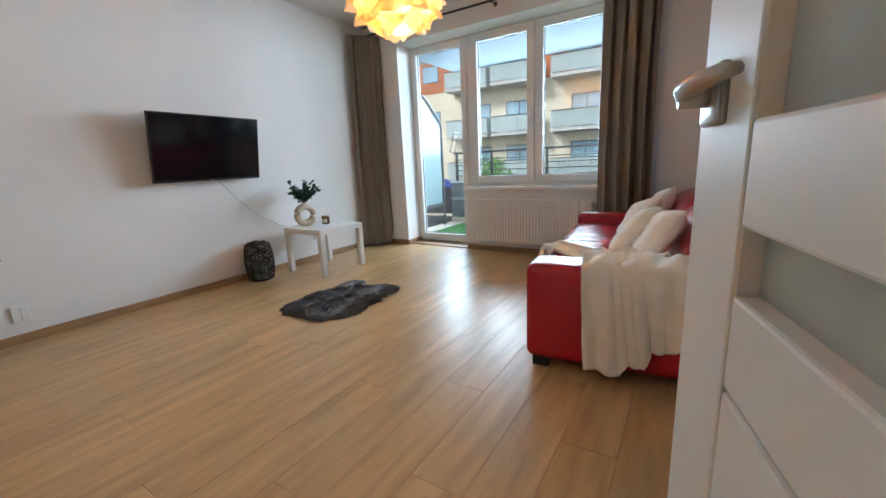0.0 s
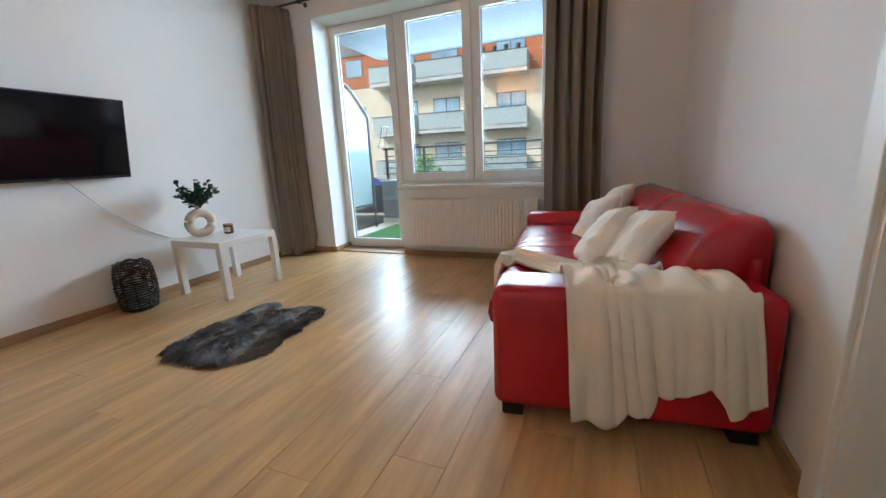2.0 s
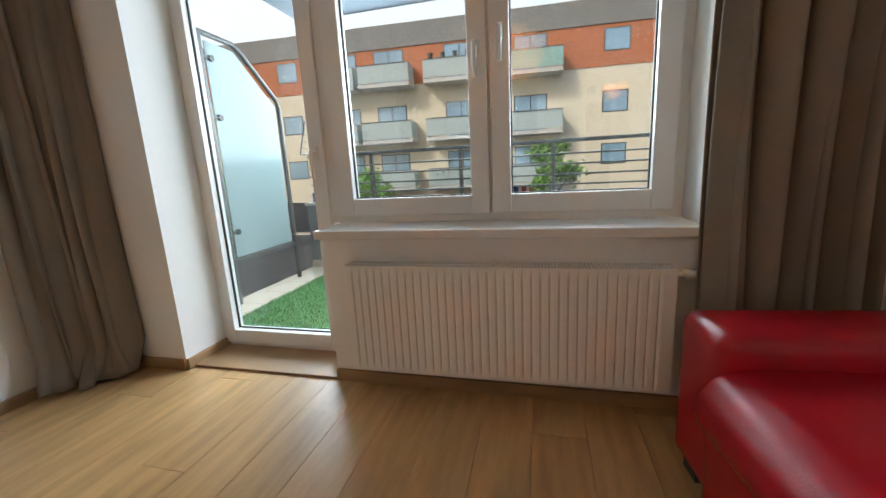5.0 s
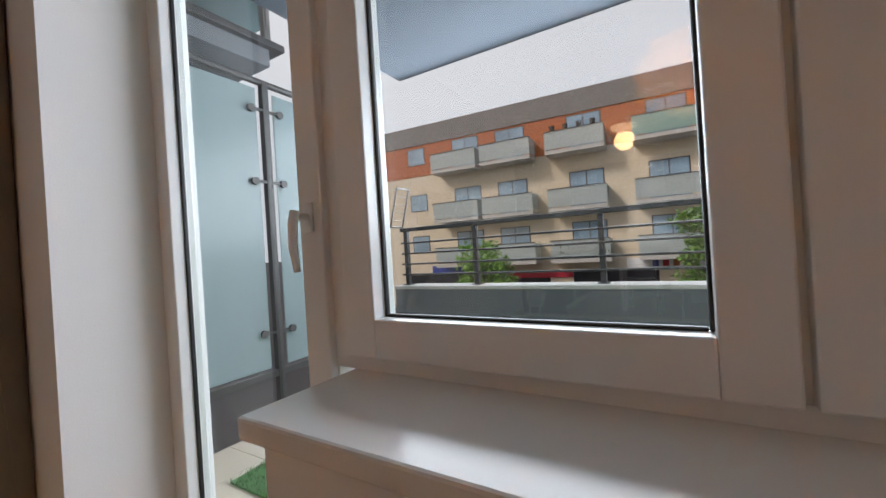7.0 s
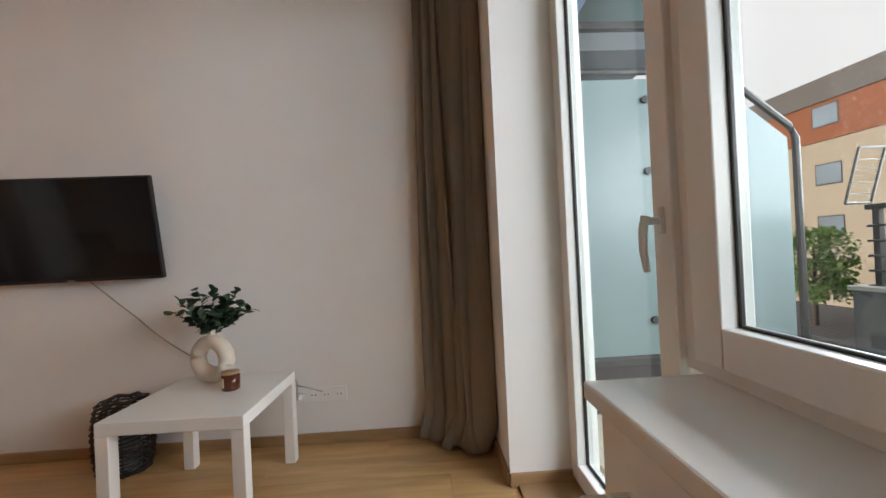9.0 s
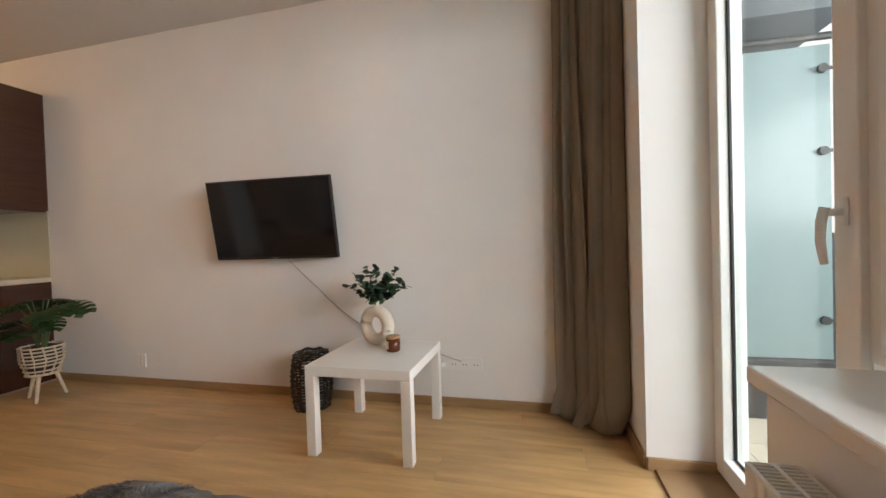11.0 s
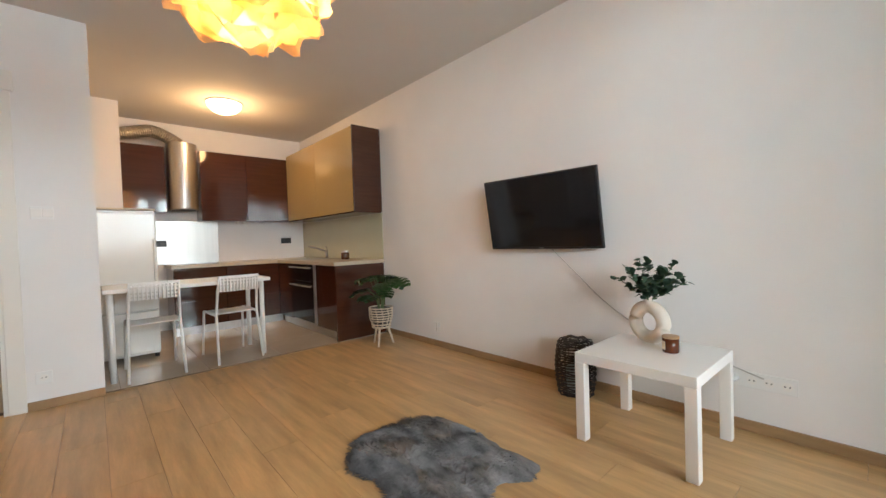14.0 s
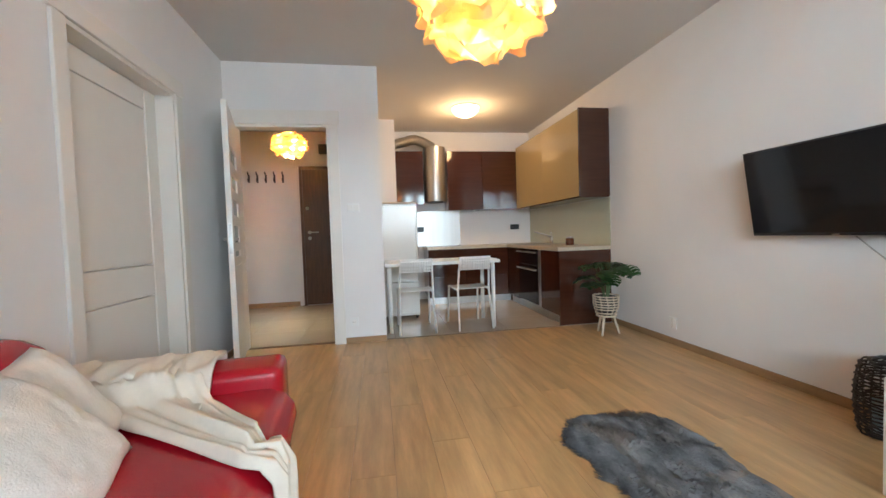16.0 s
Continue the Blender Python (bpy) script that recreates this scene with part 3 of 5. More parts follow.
part("maker_mark", bx(0.0012, -0.018, -TH / 2 + 0.005, 0.0022, 0.018, -TH / 2 + 0.010), M_CHROME, tv)
for my in (-0.16, 0.13):
    part("wall_mount", bx(-0.14, my, -0.12, -0.05, my + 0.03, 0.10), M_GREYM, tv, "dark steel wall bracket")

cable = thing("tv_cable", Matrix.Identity(4), "thin grey cable hanging slack along the wall", "cable")
cab = [(-2.34 - 0.045 * min(1, k * 4), 2.45 + 0.75 * k, 0.955 - 0.56 * k - 0.085 * math.sin(math.pi * k)) for k in [i / 20 for i in range(21)]]
cab += [(-2.385, 3.22 + 0.4 * k, 0.41 - 0.12 * k) for k in (0.25, 0.5, 0.75, 1.0)]
part("cord", tube(cab, 0.0035, 6), M_CHROME, cable, smooth=True)

# ---- side table ----
tb = thing("side_table", pose(-1.978, 3.243, 0, 0, 0, -0.8), "small square white lacquered side table by the wall", "side table")
part("tabletop", bx(-0.275, -0.275, 0.40, 0.275, 0.275, 0.45, 0.003), M_WHITE, tb)
for x in (-0.275, 0.225):
    for y in (-0.275, 0.225):
        part("leg", bx(x, y, 0, x + 0.05, y + 0.05, 0.40, 0.003), M_WHITE, tb)
# ---- interior doors ----
def lever(side, z):
    """A lever handle on a rose, in the door's own axes: x along the leaf, y out of it."""
    s = side
    grip = tube([(-0.004, 0.046 * s, z + 0.002), (0.012, 0.048 * s, z + 0.005), (0.034, 0.044 * s, z + 0.009), (0.056, 0.037 * s, z + 0.011), (0.070, 0.030 * s, z + 0.011)], [0.007, 0.009, 0.0085, 0.007, 0.005], 10)
    return join(bx(-0.025, min(0.02 * s, 0.029 * s), z - 0.027, 0.025, max(0.02 * s, 0.029 * s), z + 0.027, 0.004), cyl((0, 0.02 * s, z), (0, 0.050 * s, z), 0.010), grip)


hall_door = tagged(new("door_2"), "white panelled door with frosted glass strips, standing open", "door", kind="structure")
hall_door.matrix_world = pose(1.398, 0.264, 0.012, 0, 0, 104.0)
DW, DH = 0.735, 2.075
ST = 0.110
part("stile", bx(0, -0.02, 0, ST, 0.02, DH, 0.003), M_DOORW, hall_door)
part("stile", bx(DW - ST, -0.02, 0, DW, 0.02, DH, 0.003), M_DOORW, hall_door)
for z0, z1 in ((0.0, 0.821), (0.825, 0.895), (0.942, 1.012), (1.150, 1.233), (1.355, 1.438), (1.560, 1.643), (1.770, DH)):
    part("rail", bx(ST, -0.0195, z0, DW - ST, 0.0195, z1, 0.003), M_DOORW, hall_door)
for z0, z1 in ((0.895, 0.942), (1.012, 1.150), (1.233, 1.355), (1.438, 1.560), (1.643, 1.770)):
    part("glass_strip", bx(ST, -0.004, z0, DW - ST, 0.004, z1), M_OPAL, hall_door, "frosted glass strip")
for s in (1, -1):
    h = part("door_handle", moved(lever(s, 0), pose(DW - 0.045, 0, 1.035) @ Matrix.Diagonal((-0.85, 0.95, 0.85, 1))), M_CHROME, hall_door, "satin chrome lever handle", True)
    bmh = h.data
    bmh.flip_normals()
part("lock_plate", bx(DW - 0.0005, -0.010, 0.93, DW + 0.0015, 0.010, 1.15), M_CHROME, hall_door, "steel lock plate")

# casing round the hall opening
structure("door_frame", join(bx(HX0 - 0.085, YH, 0, HX0, YH + 0.018, HZ + 0.0, 0.003), bx(HX1, YH, 0, HX1 + 0.08, YH + 0.018, HZ, 0.003), bx(HX0 - 0.10, YH, HZ, HX1 + 0.09, YH + 0.024, HZ + 0.13, 0.004),
          bx(HX0, YH - 0.12, 0, HX0 + 0.022, YH + 0.006, HZ), bx(HX1 - 0.012, YH - 0.12, 0, HX1, YH + 0.006, HZ), bx(HX0 + 0.022, YH - 0.12, HZ - 0.022, HX1 - 0.012, YH + 0.006, HZ)), M_DOORW, "white door casing with a head board")
# closed door in the sofa wall
structure("door_frame", join(bx(XR - 0.018, DX0 - 0.08, 0, XR, DX0, DZ, 0.004), bx(XR - 0.018, DX1, 0, XR, DX1 + 0.08, DZ, 0.004), bx(XR - 0.024, DX0 - 0.10, DZ, XR, DX1 + 0.10, DZ + 0.10, 0.005),
          bx(XR - 0.004, DX0, 0, XR + 0.15, DX0 + 0.022, DZ), bx(XR - 0.004, DX1 - 0.022, 0, XR + 0.15, DX1, DZ), bx(XR - 0.004, DX0 + 0.022, DZ - 0.022, XR + 0.15, DX1 - 0.022, DZ)), M_DOORW, "white door casing with deep jambs")
side_door = tagged(new("door_3"), "white panelled interior door, closed", "door", kind="structure")
fx = XR + 0.105
a0, a1, az = DX0 + 0.024, DX1 - 0.024, DZ - 0.024
part("stile", bx(fx, a0, 0.01, fx + 0.04, a0 + 0.12, az, 0.003), M_DOORW, side_door)
part("stile", bx(fx, a1 - 0.12, 0.01, fx + 0.04, a1, az, 0.003), M_DOORW, side_door)
for z0, z1 in ((0.01, 0.16), (0.165, 0.70), (0.705, 0.90), (0.905, 1.90), (1.905, az)):
    part("panel", bx(fx + (0.008 if z1 - z0 > 0.4 else 0.003), a0 + 0.12, z0, fx + 0.036, a1 - 0.12, z1, 0.004), M_DOORW, side_door)
part("door_handle", moved(lever(1, 0), pose(fx + 0.02, a1 - 0.06, 1.04, 0, 0, 90) @ Matrix.Diagonal((-1, 1, 1, 1))), M_CHROME, side_door, "satin chrome lever handle", True).data.flip_normals()

# entrance door at the end of the hall
entry = tagged(new("door_4"), "dark walnut entrance door with a steel handle", "door", kind="structure")
EY = -2.19
part("leaf", bx(0.42, EY, 0.01, 1.25, EY + 0.03, 2.10, 0.003), M_ENTRY, entry)
part("frame", join(bx(1.252, EY, 0, 1.29, EY + 0.045, 2.14), bx(0.37, EY, 0, 0.418, EY + 0.045, 2.14), bx(0.418, EY, 2.102, 1.252, EY + 0.045, 2.14)), M_ENTRY, entry)
part("door_handle", join(cyl((1.17, EY + 0.03, 1.13), (1.17, EY + 0.045, 1.13), 0.026), cyl((1.17, EY + 0.04, 1.13), (1.17, EY + 0.09, 1.13), 0.009), cyl((1.18, EY + 0.085, 1.13), (1.03, EY + 0.085, 1.13), 0.009)), M_CHROME, entry, "steel lever handle", True)
part("lock_rose", cyl((1.17, EY + 0.03, 1.04), (1.17, EY + 0.042, 1.04), 0.028), M_CHROME, entry, "round steel lock rose", True)
part("lock_rose", cyl((1.19, EY + 0.03, 1.50), (1.19, EY + 0.045, 1.50), 0.026), M_CHROME, entry, "round steel lock rose", True)
rail = thing("coat_hooks", pose(0, 0, 0), "row of five dark metal coat hooks on the hall wall", "coat hooks")
for i in range(5):
    hx = 1.53 + i * 0.122
    part("hook", join(bx(hx - 0.012, EY, 1.90, hx + 0.012, EY + 0.01, 2.02, 0.003), tube([(hx, EY + 0.01, 2.0), (hx, EY + 0.05, 2.03), (hx, EY + 0.06, 2.06)], 0.009), tube([(hx, EY + 0.01, 1.93), (hx, EY + 0.05, 1.92), (hx, EY + 0.06, 1.96)], 0.009)), M_GREYM, rail)
vent = thing("vent_box", pose(0, 0, 0), "small dark ventilation box above the entrance door", "vent")
part("body", bx(0.82, EY, 2.33, 0.98, EY + 0.08, 2.47, 0.006), M_GREYM, vent)


# ---- switches and sockets ----
def plate(name, m, w, h, label, category, holes, group):
    ob = thing(name, m, label, category, group)
    part("plate", bx(-w / 2, -0.010, -h / 2, w / 2, 0, h / 2, 0.003), M_PVC, ob)
    for hx in holes:
        if category == "socket":
            part("socket_face", cyl((hx, -0.012, 0), (hx, -0.006, 0), 0.021, seg=20), M_WHITE, ob)
            for d in (-0.0095, 0.0095):
                part("pin_hole", cyl((hx + d, -0.0125, 0), (hx + d, -0.006, 0), 0.0035, seg=8), M_BLACKP, ob)
        else:
            part("rocker", bx(hx - 0.028, -0.014, -0.028, hx + 0.028, -0.008, 0.028, 0.003), M_WHITE, ob)
    return ob


plate("wall_socket", pose(XL, 1.083, 0.19, 0, 0, 90) @ pose(0, 0, 0, 0, 90, 0), 0.105, 0.085, "white double wall socket low on the television wall", "socket", (-0.024, 0.024), "wall sockets")
plate("wall_socket", pose(XL, 3.60, 0.27, 0, 0, 90), 0.30, 0.082, "white multi-gang socket strip behind the side table", "socket", (-0.10, -0.03, 0.04, 0.11), "wall sockets")
plate("wall_socket", pose(0.392, YH, 0.21, 0, 0, 180), 0.082, 0.082, "white wall socket beside the hall doorway", "socket", (0,), "wall sockets")
plate("light_switch", pose(0.36, YH, 1.32, 0, 0, 180), 0.11, 0.085, "white double light switch beside the doorway", "light switch", (-0.026, 0.03), "light switches")
plate("light_switch", pose(1.46, EY, 1.32, 0, 0, 180), 0.085, 0.085, "white light switch on the hall wall", "light switch", (0,), "light switches")
plug = thing("power_plug", pose(XL, 3.50, 0.27), "white power plug with grey cord in the socket", "plug")
part("body", join(cyl((0.012, 0, 0), (0.05, 0, 0), 0.019, 0.014), cyl((0.05, 0, 0), (0.062, 0, 0), 0.008)), M_PVC, plug, smooth=True)
part("cord", tube([(0.06, 0, 0), (0.075, 0.0, 0.02), (0.06, 0.0, 0.09), (0.035, -0.05, 0.14)], 0.0035, 6), M_CHROME, plug)

# ---- table decoration ----
vase = thing("vase", pose(-2.14, 3.17, 0.45, 0, 0, 72), "matt cream ceramic ring vase on the side table", "vase")
ring = tube([(0.085 * math.cos(a), 0, 0.112 + 0.083 * math.sin(a)) for a in [2 * math.pi * i / 40 for i in range(40)]], 0.036, 16, True)
for v in ring.verts:
    v.co.z = max(v.co.z, 0.0)
part("ring_body", ring, M_CERAM, vase, smooth=True)
part("neck", moved(lathe([(0.030, 0.0), (0.020, 0.03), (0.016, 0.05), (0.019, 0.068), (0.015, 0.068), (0.012, 0.03)], 20), pose(0, 0, 0.195)), M_CERAM, vase, smooth=True)


def disc_leaf(r, cup=0.2):
    bm = bmesh.new()
    c = bm.verts.new((0, r, 0))
    ringv = [bm.verts.new((r * 0.9 * math.sin(a), r - r * math.cos(a), cup * r * abs(math.sin(a)) ** 2)) for a in [2 * math.pi * i / 9 for i in range(9)]]
    for i in range(9):
        bm.faces.new((c, ringv[i], ringv[(i + 1) % 9]))
    bmesh.ops.solidify(bm, geom=bm.faces[:], thickness=0.0008)
    return bm


eu = thing("eucalyptus_sprigs", pose(-2.14, 3.17, 0.70), "bushy bunch of grey-green eucalyptus in the vase", "plant")
rnd = random.Random(12)
leaf_meshes = []
for r in (0.015, 0.019, 0.023):
    me = bpy.data.meshes.new("leaf")
    b = disc_leaf(r)
    b.to_mesh(me)
    b.free()
    me.materials.append(M_LEAF)
    leaf_meshes.append(me)
for s in range(18):
    az, out = rnd.uniform(0, 6.28), rnd.uniform(0.06, 0.19)
    top = rnd.uniform(0.13, 0.235) - out * 0.35
    pts = [Vector((math.cos(az) * out * k ** 1.5, math.sin(az) * out * k ** 1.5, 0.0 + top * k - 0.05 * (1 - k))) for k in (0, 0.25, 0.5, 0.75, 1.0)]
    part("stem", tube(pts, 0.0016, 5), M_STEM, eu)
    for i in range(17):
        k = 0.34 + 0.66 * i / 16
        p = Vector((math.cos(az) * out * k ** 1.5, math.sin(az) * out * k ** 1.5, top * k - 0.05 * (1 - k)))
        ob = new("leaf", rnd.choice(leaf_meshes))
        ob.parent = eu
        ob.matrix_basis = Matrix.Translation(p) @ pose(0, 0, 0, rnd.uniform(-30, 70), rnd.uniform(-35, 35), rnd.uniform(0, 360))

cd = thing("candle_jar", pose(-2.015, 3.315, 0.45, 0, 0, 60), "amber glass candle jar with a wooden lid", "candle")
part("jar", lathe([(0.0, 0.0), (0.034, 0.0), (0.038, 0.004), (0.038, 0.072), (0.0, 0.072)], 28), M_AMBER, cd, smooth=True)
part("lid", lathe([(0.0, 0.072), (0.039, 0.072), (0.039, 0.081), (0.037, 0.083), (0.0, 0.083)], 28), M_LIDW, cd, "round wooden lid", True)
part("label", sheet(lambda u, v: (0.0387 * math.cos(u * 1.5 - 2.9), 0.0387 * math.sin(u * 1.5 - 2.9), 0.016 + v * 0.042), 10, 2, 0.0004), M_LABEL, cd, "plain cream paper label")

# ---- wicker lantern basket ----
bk = thing("wicker_basket", pose(-2.245, 2.66, 0), "dark woven wicker lantern basket against the wall", "basket")


def bk_r(z):
    k = z / 0.36
    return 0.085 + 0.042 * math.sin(math.pi * min(1, max(0, 0.12 + 0.78 * k))) ** 0.7


for i in range(21):
    z = 0.012 + i * 0.0168
    rr = bk_r(z)
    rnd2 = random.Random(i)
    part("wicker_band", tube([((rr + 0.004 * math.sin(11 * a + i * math.pi)) * math.cos(a), (rr + 0.004 * math.sin(11 * a + i * math.pi)) * math.sin(a), z + 0.004 * math.sin(3 * a + i)) for a in [2 * math.pi * j / 44 for j in range(44)]], 0.0048, 6, True), M_WICKER, bk, smooth=True)
for j in range(11):
    a = 2 * math.pi * j / 11
    part("stake", tube([(bk_r(z) * math.cos(a), bk_r(z) * math.sin(a), z) for z in [0.005 + k * 0.0365 for k in range(10)]] + [(0.05 * math.cos(a), 0.05 * math.sin(a), 0.362)], 0.004, 6), M_WICKER, bk)
part("inner_glass", lathe([(0.0, 0.012), (0.07, 0.012), (0.07, 0.17), (0.066, 0.17), (0.066, 0.016), (0.0, 0.016)], 20), M_FROST, bk, "glass insert inside the basket")
part("base", cyl((0, 0, 0), (0, 0, 0.012), 0.088, seg=24), M_WICKER, bk)
part("rim", tube([(0.075 * math.cos(a), 0.075 * math.sin(a), 0.358 + 0.006 * math.sin(5 * a)) for a in [2 * math.pi * j / 30 for j in range(30)]], 0.009, 6, True), M_WICKER, bk)

# ---- sheepskin rug ----
rug = thing("fur_rug", pose(-1.06, 2.58, 0), "small grey-brown sheepskin rug on the laminate", "rug")


def rug_r(a):
    # hide outline: long along +y with a tapered tail corner, wavy edge
    base = 1.0 / math.sqrt((math.cos(a) / 0.335) ** 2 + (math.sin(a) / 0.43) ** 2)
    for ang, amp, wid in ((125, 0.10, 16), (62, 0.06, 14), (-50, 0.05, 20), (-130, 0.06, 20), (95, -0.10, 12), (180, -0.03, 18), (0, -0.05, 16), (30, -0.03, 10)):
        d = (math.degrees(a) - ang + 180) % 360 - 180
        base += amp * math.exp(-(d / wid) ** 2)
    return base + 0.010 * math.sin(9 * a) + 0.006 * math.sin(23 * a + 1)


rb = bmesh.new()
NR, NA = 16, 90
prev = None
cen = rb.verts.new((0, 0, 0.026))
for i in range(1, NR + 1):
    k = i / NR
    cur = [rb.verts.new((rug_r(a) * k * math.cos(a), rug_r(a) * k * math.sin(a), (0.024 + 0.007 * noise.noise((math.cos(a) * k * 3, math.sin(a) * k * 3, 1))) * (1 - k ** 8) + 0.004)) for a in [2 * math.pi * j / NA for j in range(NA)]]
    for j in range(NA):
        if prev is None:
            rb.faces.new((cen, cur[j], cur[(j + 1) % NA]))
        else:
            rb.faces.new((prev[j], cur[j], cur[(j + 1) % NA], prev[(j + 1) % NA]))
    prev = cur
part("hide", rb, M_FUR, rug, smooth=True)
rnd = random.Random(3)
verts, faces = [], []
for i in range(15000):
    a, k = rnd.uniform(0, 6.2832), math.sqrt(rnd.random())
    R0 = rug_r(a) * k
    x, y = R0 * math.cos(a), R0 * math.sin(a)
    n1, n2 = noise.noise((x * 5, y * 5, 7)), noise.noise((x * 5, y * 5, 17))
    dx, dy = 0.9 * n1 + 0.5 * x / 0.4 * k + 0.15, 0.9 * n2 + 0.6 * y / 0.5 * k - 0.2
    ln = rnd.uniform(0.022, 0.042)
    z0 = 0.020 * (1 - k ** 8)
    w = rnd.uniform(0.0010, 0.0022)
    d = Vector((dx, dy, 0)).normalized() if (dx or dy) else Vector((1, 0, 0))
    sx, sy = -d.y * w, d.x * w
    q = len(verts)
    zt = max(0.004, z0 + ln * rnd.uniform(0.1, 0.55) * (1 - 0.6 * k ** 6))
    verts += [(x - sx, y - sy, z0), (x + sx, y + sy, z0), (x + d.x * ln * 0.55 + sx * .8, y + d.y * ln * 0.55 + sy * .8, zt), (x + d.x * ln, y + d.y * ln, zt * 0.8 + rnd.uniform(-.002, .002))]
    faces += [(q, q + 1, q + 2), (q, q + 2, q + 3)]
me = bpy.data.meshes.new("fur")
me.from_pydata(verts, [], faces)
me.materials.append(M_FUR)
fur = new("fur", me)
fur.parent = rug
tagged(fur, "grey-brown fur pile", kind="stuff")

# ---- pendant lamps ----
def petal_lamp(x, y, z, rad, hgt, cord_top, label, seed):
    t = thing("pendant_lamp", pose(x, y, z), label, "pendant lamp", "ruffled pendant lamps")
    rn = random.Random(seed)
    n = 0
    for ring_i, (el, rr, cnt, wid) in enumerate(((-62, 0.66, 6, 0.78), (-30, 0.90, 8, 0.72), (2, 1.0, 9, 0.72), (32, 0.92, 8, 0.70), (62, 0.66, 6, 0.66))):
        for k in range(cnt):
            az = 2 * math.pi * (k + 0.5 * (ring_i % 2)) / cnt + rn.uniform(-0.15, 0.15)
            e = radians(el + rn.uniform(-7, 7))
            c = Vector((math.cos(az) * math.cos(e) * rad * 0.86, math.sin(az) * math.cos(e) * rad * 0.86, math.sin(e) * hgt * 0.86))
            nrm = Vector((math.cos(az) * math.cos(e), math.sin(az) * math.cos(e), math.sin(e) * rad / hgt)).normalized()
            tx = Vector((-math.sin(az), math.cos(az), 0))
            ty = nrm.cross(tx)
            w, h, o = rad * wid, rad * 0.42, rn.uniform(0, 9)
            lean = rn.uniform(0.05, 0.35)

            def fn(u, v):
                a, b = u * 2 - 1, v * 2 - 1
                ruff = 0.20 * rad * noise.noise((a * 1.9 + o, b * 1.6, o)) + 0.05 * rad * math.sin(7 * a + o) * b
                edge = 1 + 0.13 * noise.noise((a * 3, o, 2))
                return c + tx * (a * w * 0.62) + ty * (b * h * 0.62 * edge) + nrm * (ruff - 0.20 * rad * a * a + lean * h * b * b * 0.5)
            part("petal", sheet(fn, 9, 7), M_PETAL, t, smooth=True)
    part("bulb", moved(lathe([(0.0, -0.05), (0.028, -0.035), (0.035, 0.0), (0.025, 0.035), (0.014, 0.06), (0.0, 0.06)], 16), pose(0, 0, hgt * 0.2)), M_BULB, t, "glowing bulb", True).visible_shadow = False
    part("socket", cyl((0, 0, hgt * 0.2 + 0.05), (0, 0, hgt * 0.2 + 0.11), 0.02), M_WHITE, t)
    part("cord", cyl((0, 0, hgt * 0.2 + 0.1), (0, 0, cord_top - z), 0.003, seg=8), M_WHITE, t)
    part("ceiling_rose", cyl((0, 0, cord_top - z - 0.03), (0, 0, cord_top - z), 0.045), M_WHITE, t)


M_BULB = glowing("lit_bulb", (1.0, 0.75, 0.42), 25.0)
petal_lamp(-0.33, 2.56, 2.02, 0.31, 0.27, ZC, "ruffled warm-yellow paper pendant lamp, lit, in the living room", 2)
petal_lamp(1.17, -1.0, 2.20, 0.23, 0.15, ZC, "ruffled warm-yellow paper pendant lamp, lit, in the hall", 5)
dome = thing("ceiling_light", pose(-1.054, -0.91, ZC), "round opal glass ceiling light, lit", "ceiling light")
part("dome", lathe([(0.0, -0.125), (0.06, -0.118), (0.12, -0.095), (0.165, -0.055), (0.18, -0.015), (0.18, 0.0)], 32), M_DOME, dome, smooth=True).visible_shadow = False
part("base_ring", lathe([(0.155, -0.012), (0.186, -0.012), (0.186, 0.0), (0.155, 0.0)], 32), M_WHITE, dome)

# ---- kitchen ----
KX, KZ = -1.79, 0.81            # front of the side run, underside of the worktop


def unit(name, x0, y0, x1, y1, z0, z1, face, n, mat, label, plinth=0.0):
    """A cabinet; face '+x' or '+y' tells where its n fronts look."""
    t = thing(name, pose(0, 0, 0), label, "kitchen cabinet", "kitchen cabinets")
    part("body", bx(x0, y0, z0, x1 - (0.02 if face == "+x" else 0), y1 - (0.02 if face == "+y" else 0), z1), M_BROWN, t)
    for i in range(n):
        if face == "+x":
            a, b = y0 + (y1 - y0) * i / n, y0 + (y1 - y0) * (i + 1) / n
            part("door", bx(x1 - 0.019, a + 0.0015, z0 + 0.002, x1, b - 0.0015, z1 - 0.002, 0.0015, 1), mat, t)
        else:
            a, b = x0 + (x1 - x0) * i / n, x0 + (x1 - x0) * (i + 1) / n
            part("door", bx(a + 0.0015, y1 - 0.019, z0 + 0.002, b - 0.0015, y1, z1 - 0.002, 0.0015, 1), mat, t)
    return t


def drawer_rows(x0, y0, x1, y1, label):
    t = thing("drawer_unit", pose(0, 0, 0), label, "kitchen cabinet", "kitchen cabinets")
    part("body", bx(x0, y0, 0.10, x1, y1 - 0.02, KZ), M_BROWN, t)
    for z0, z1 in ((0.102, 0.40), (0.404, 0.66), (0.664, KZ - 0.002)):
        part("drawer_front", bx(x0 + 0.0015, y1 - 0.019, z0, x1 - 0.0015, y1, z1, 0.0015, 1), M_BROWN, t)


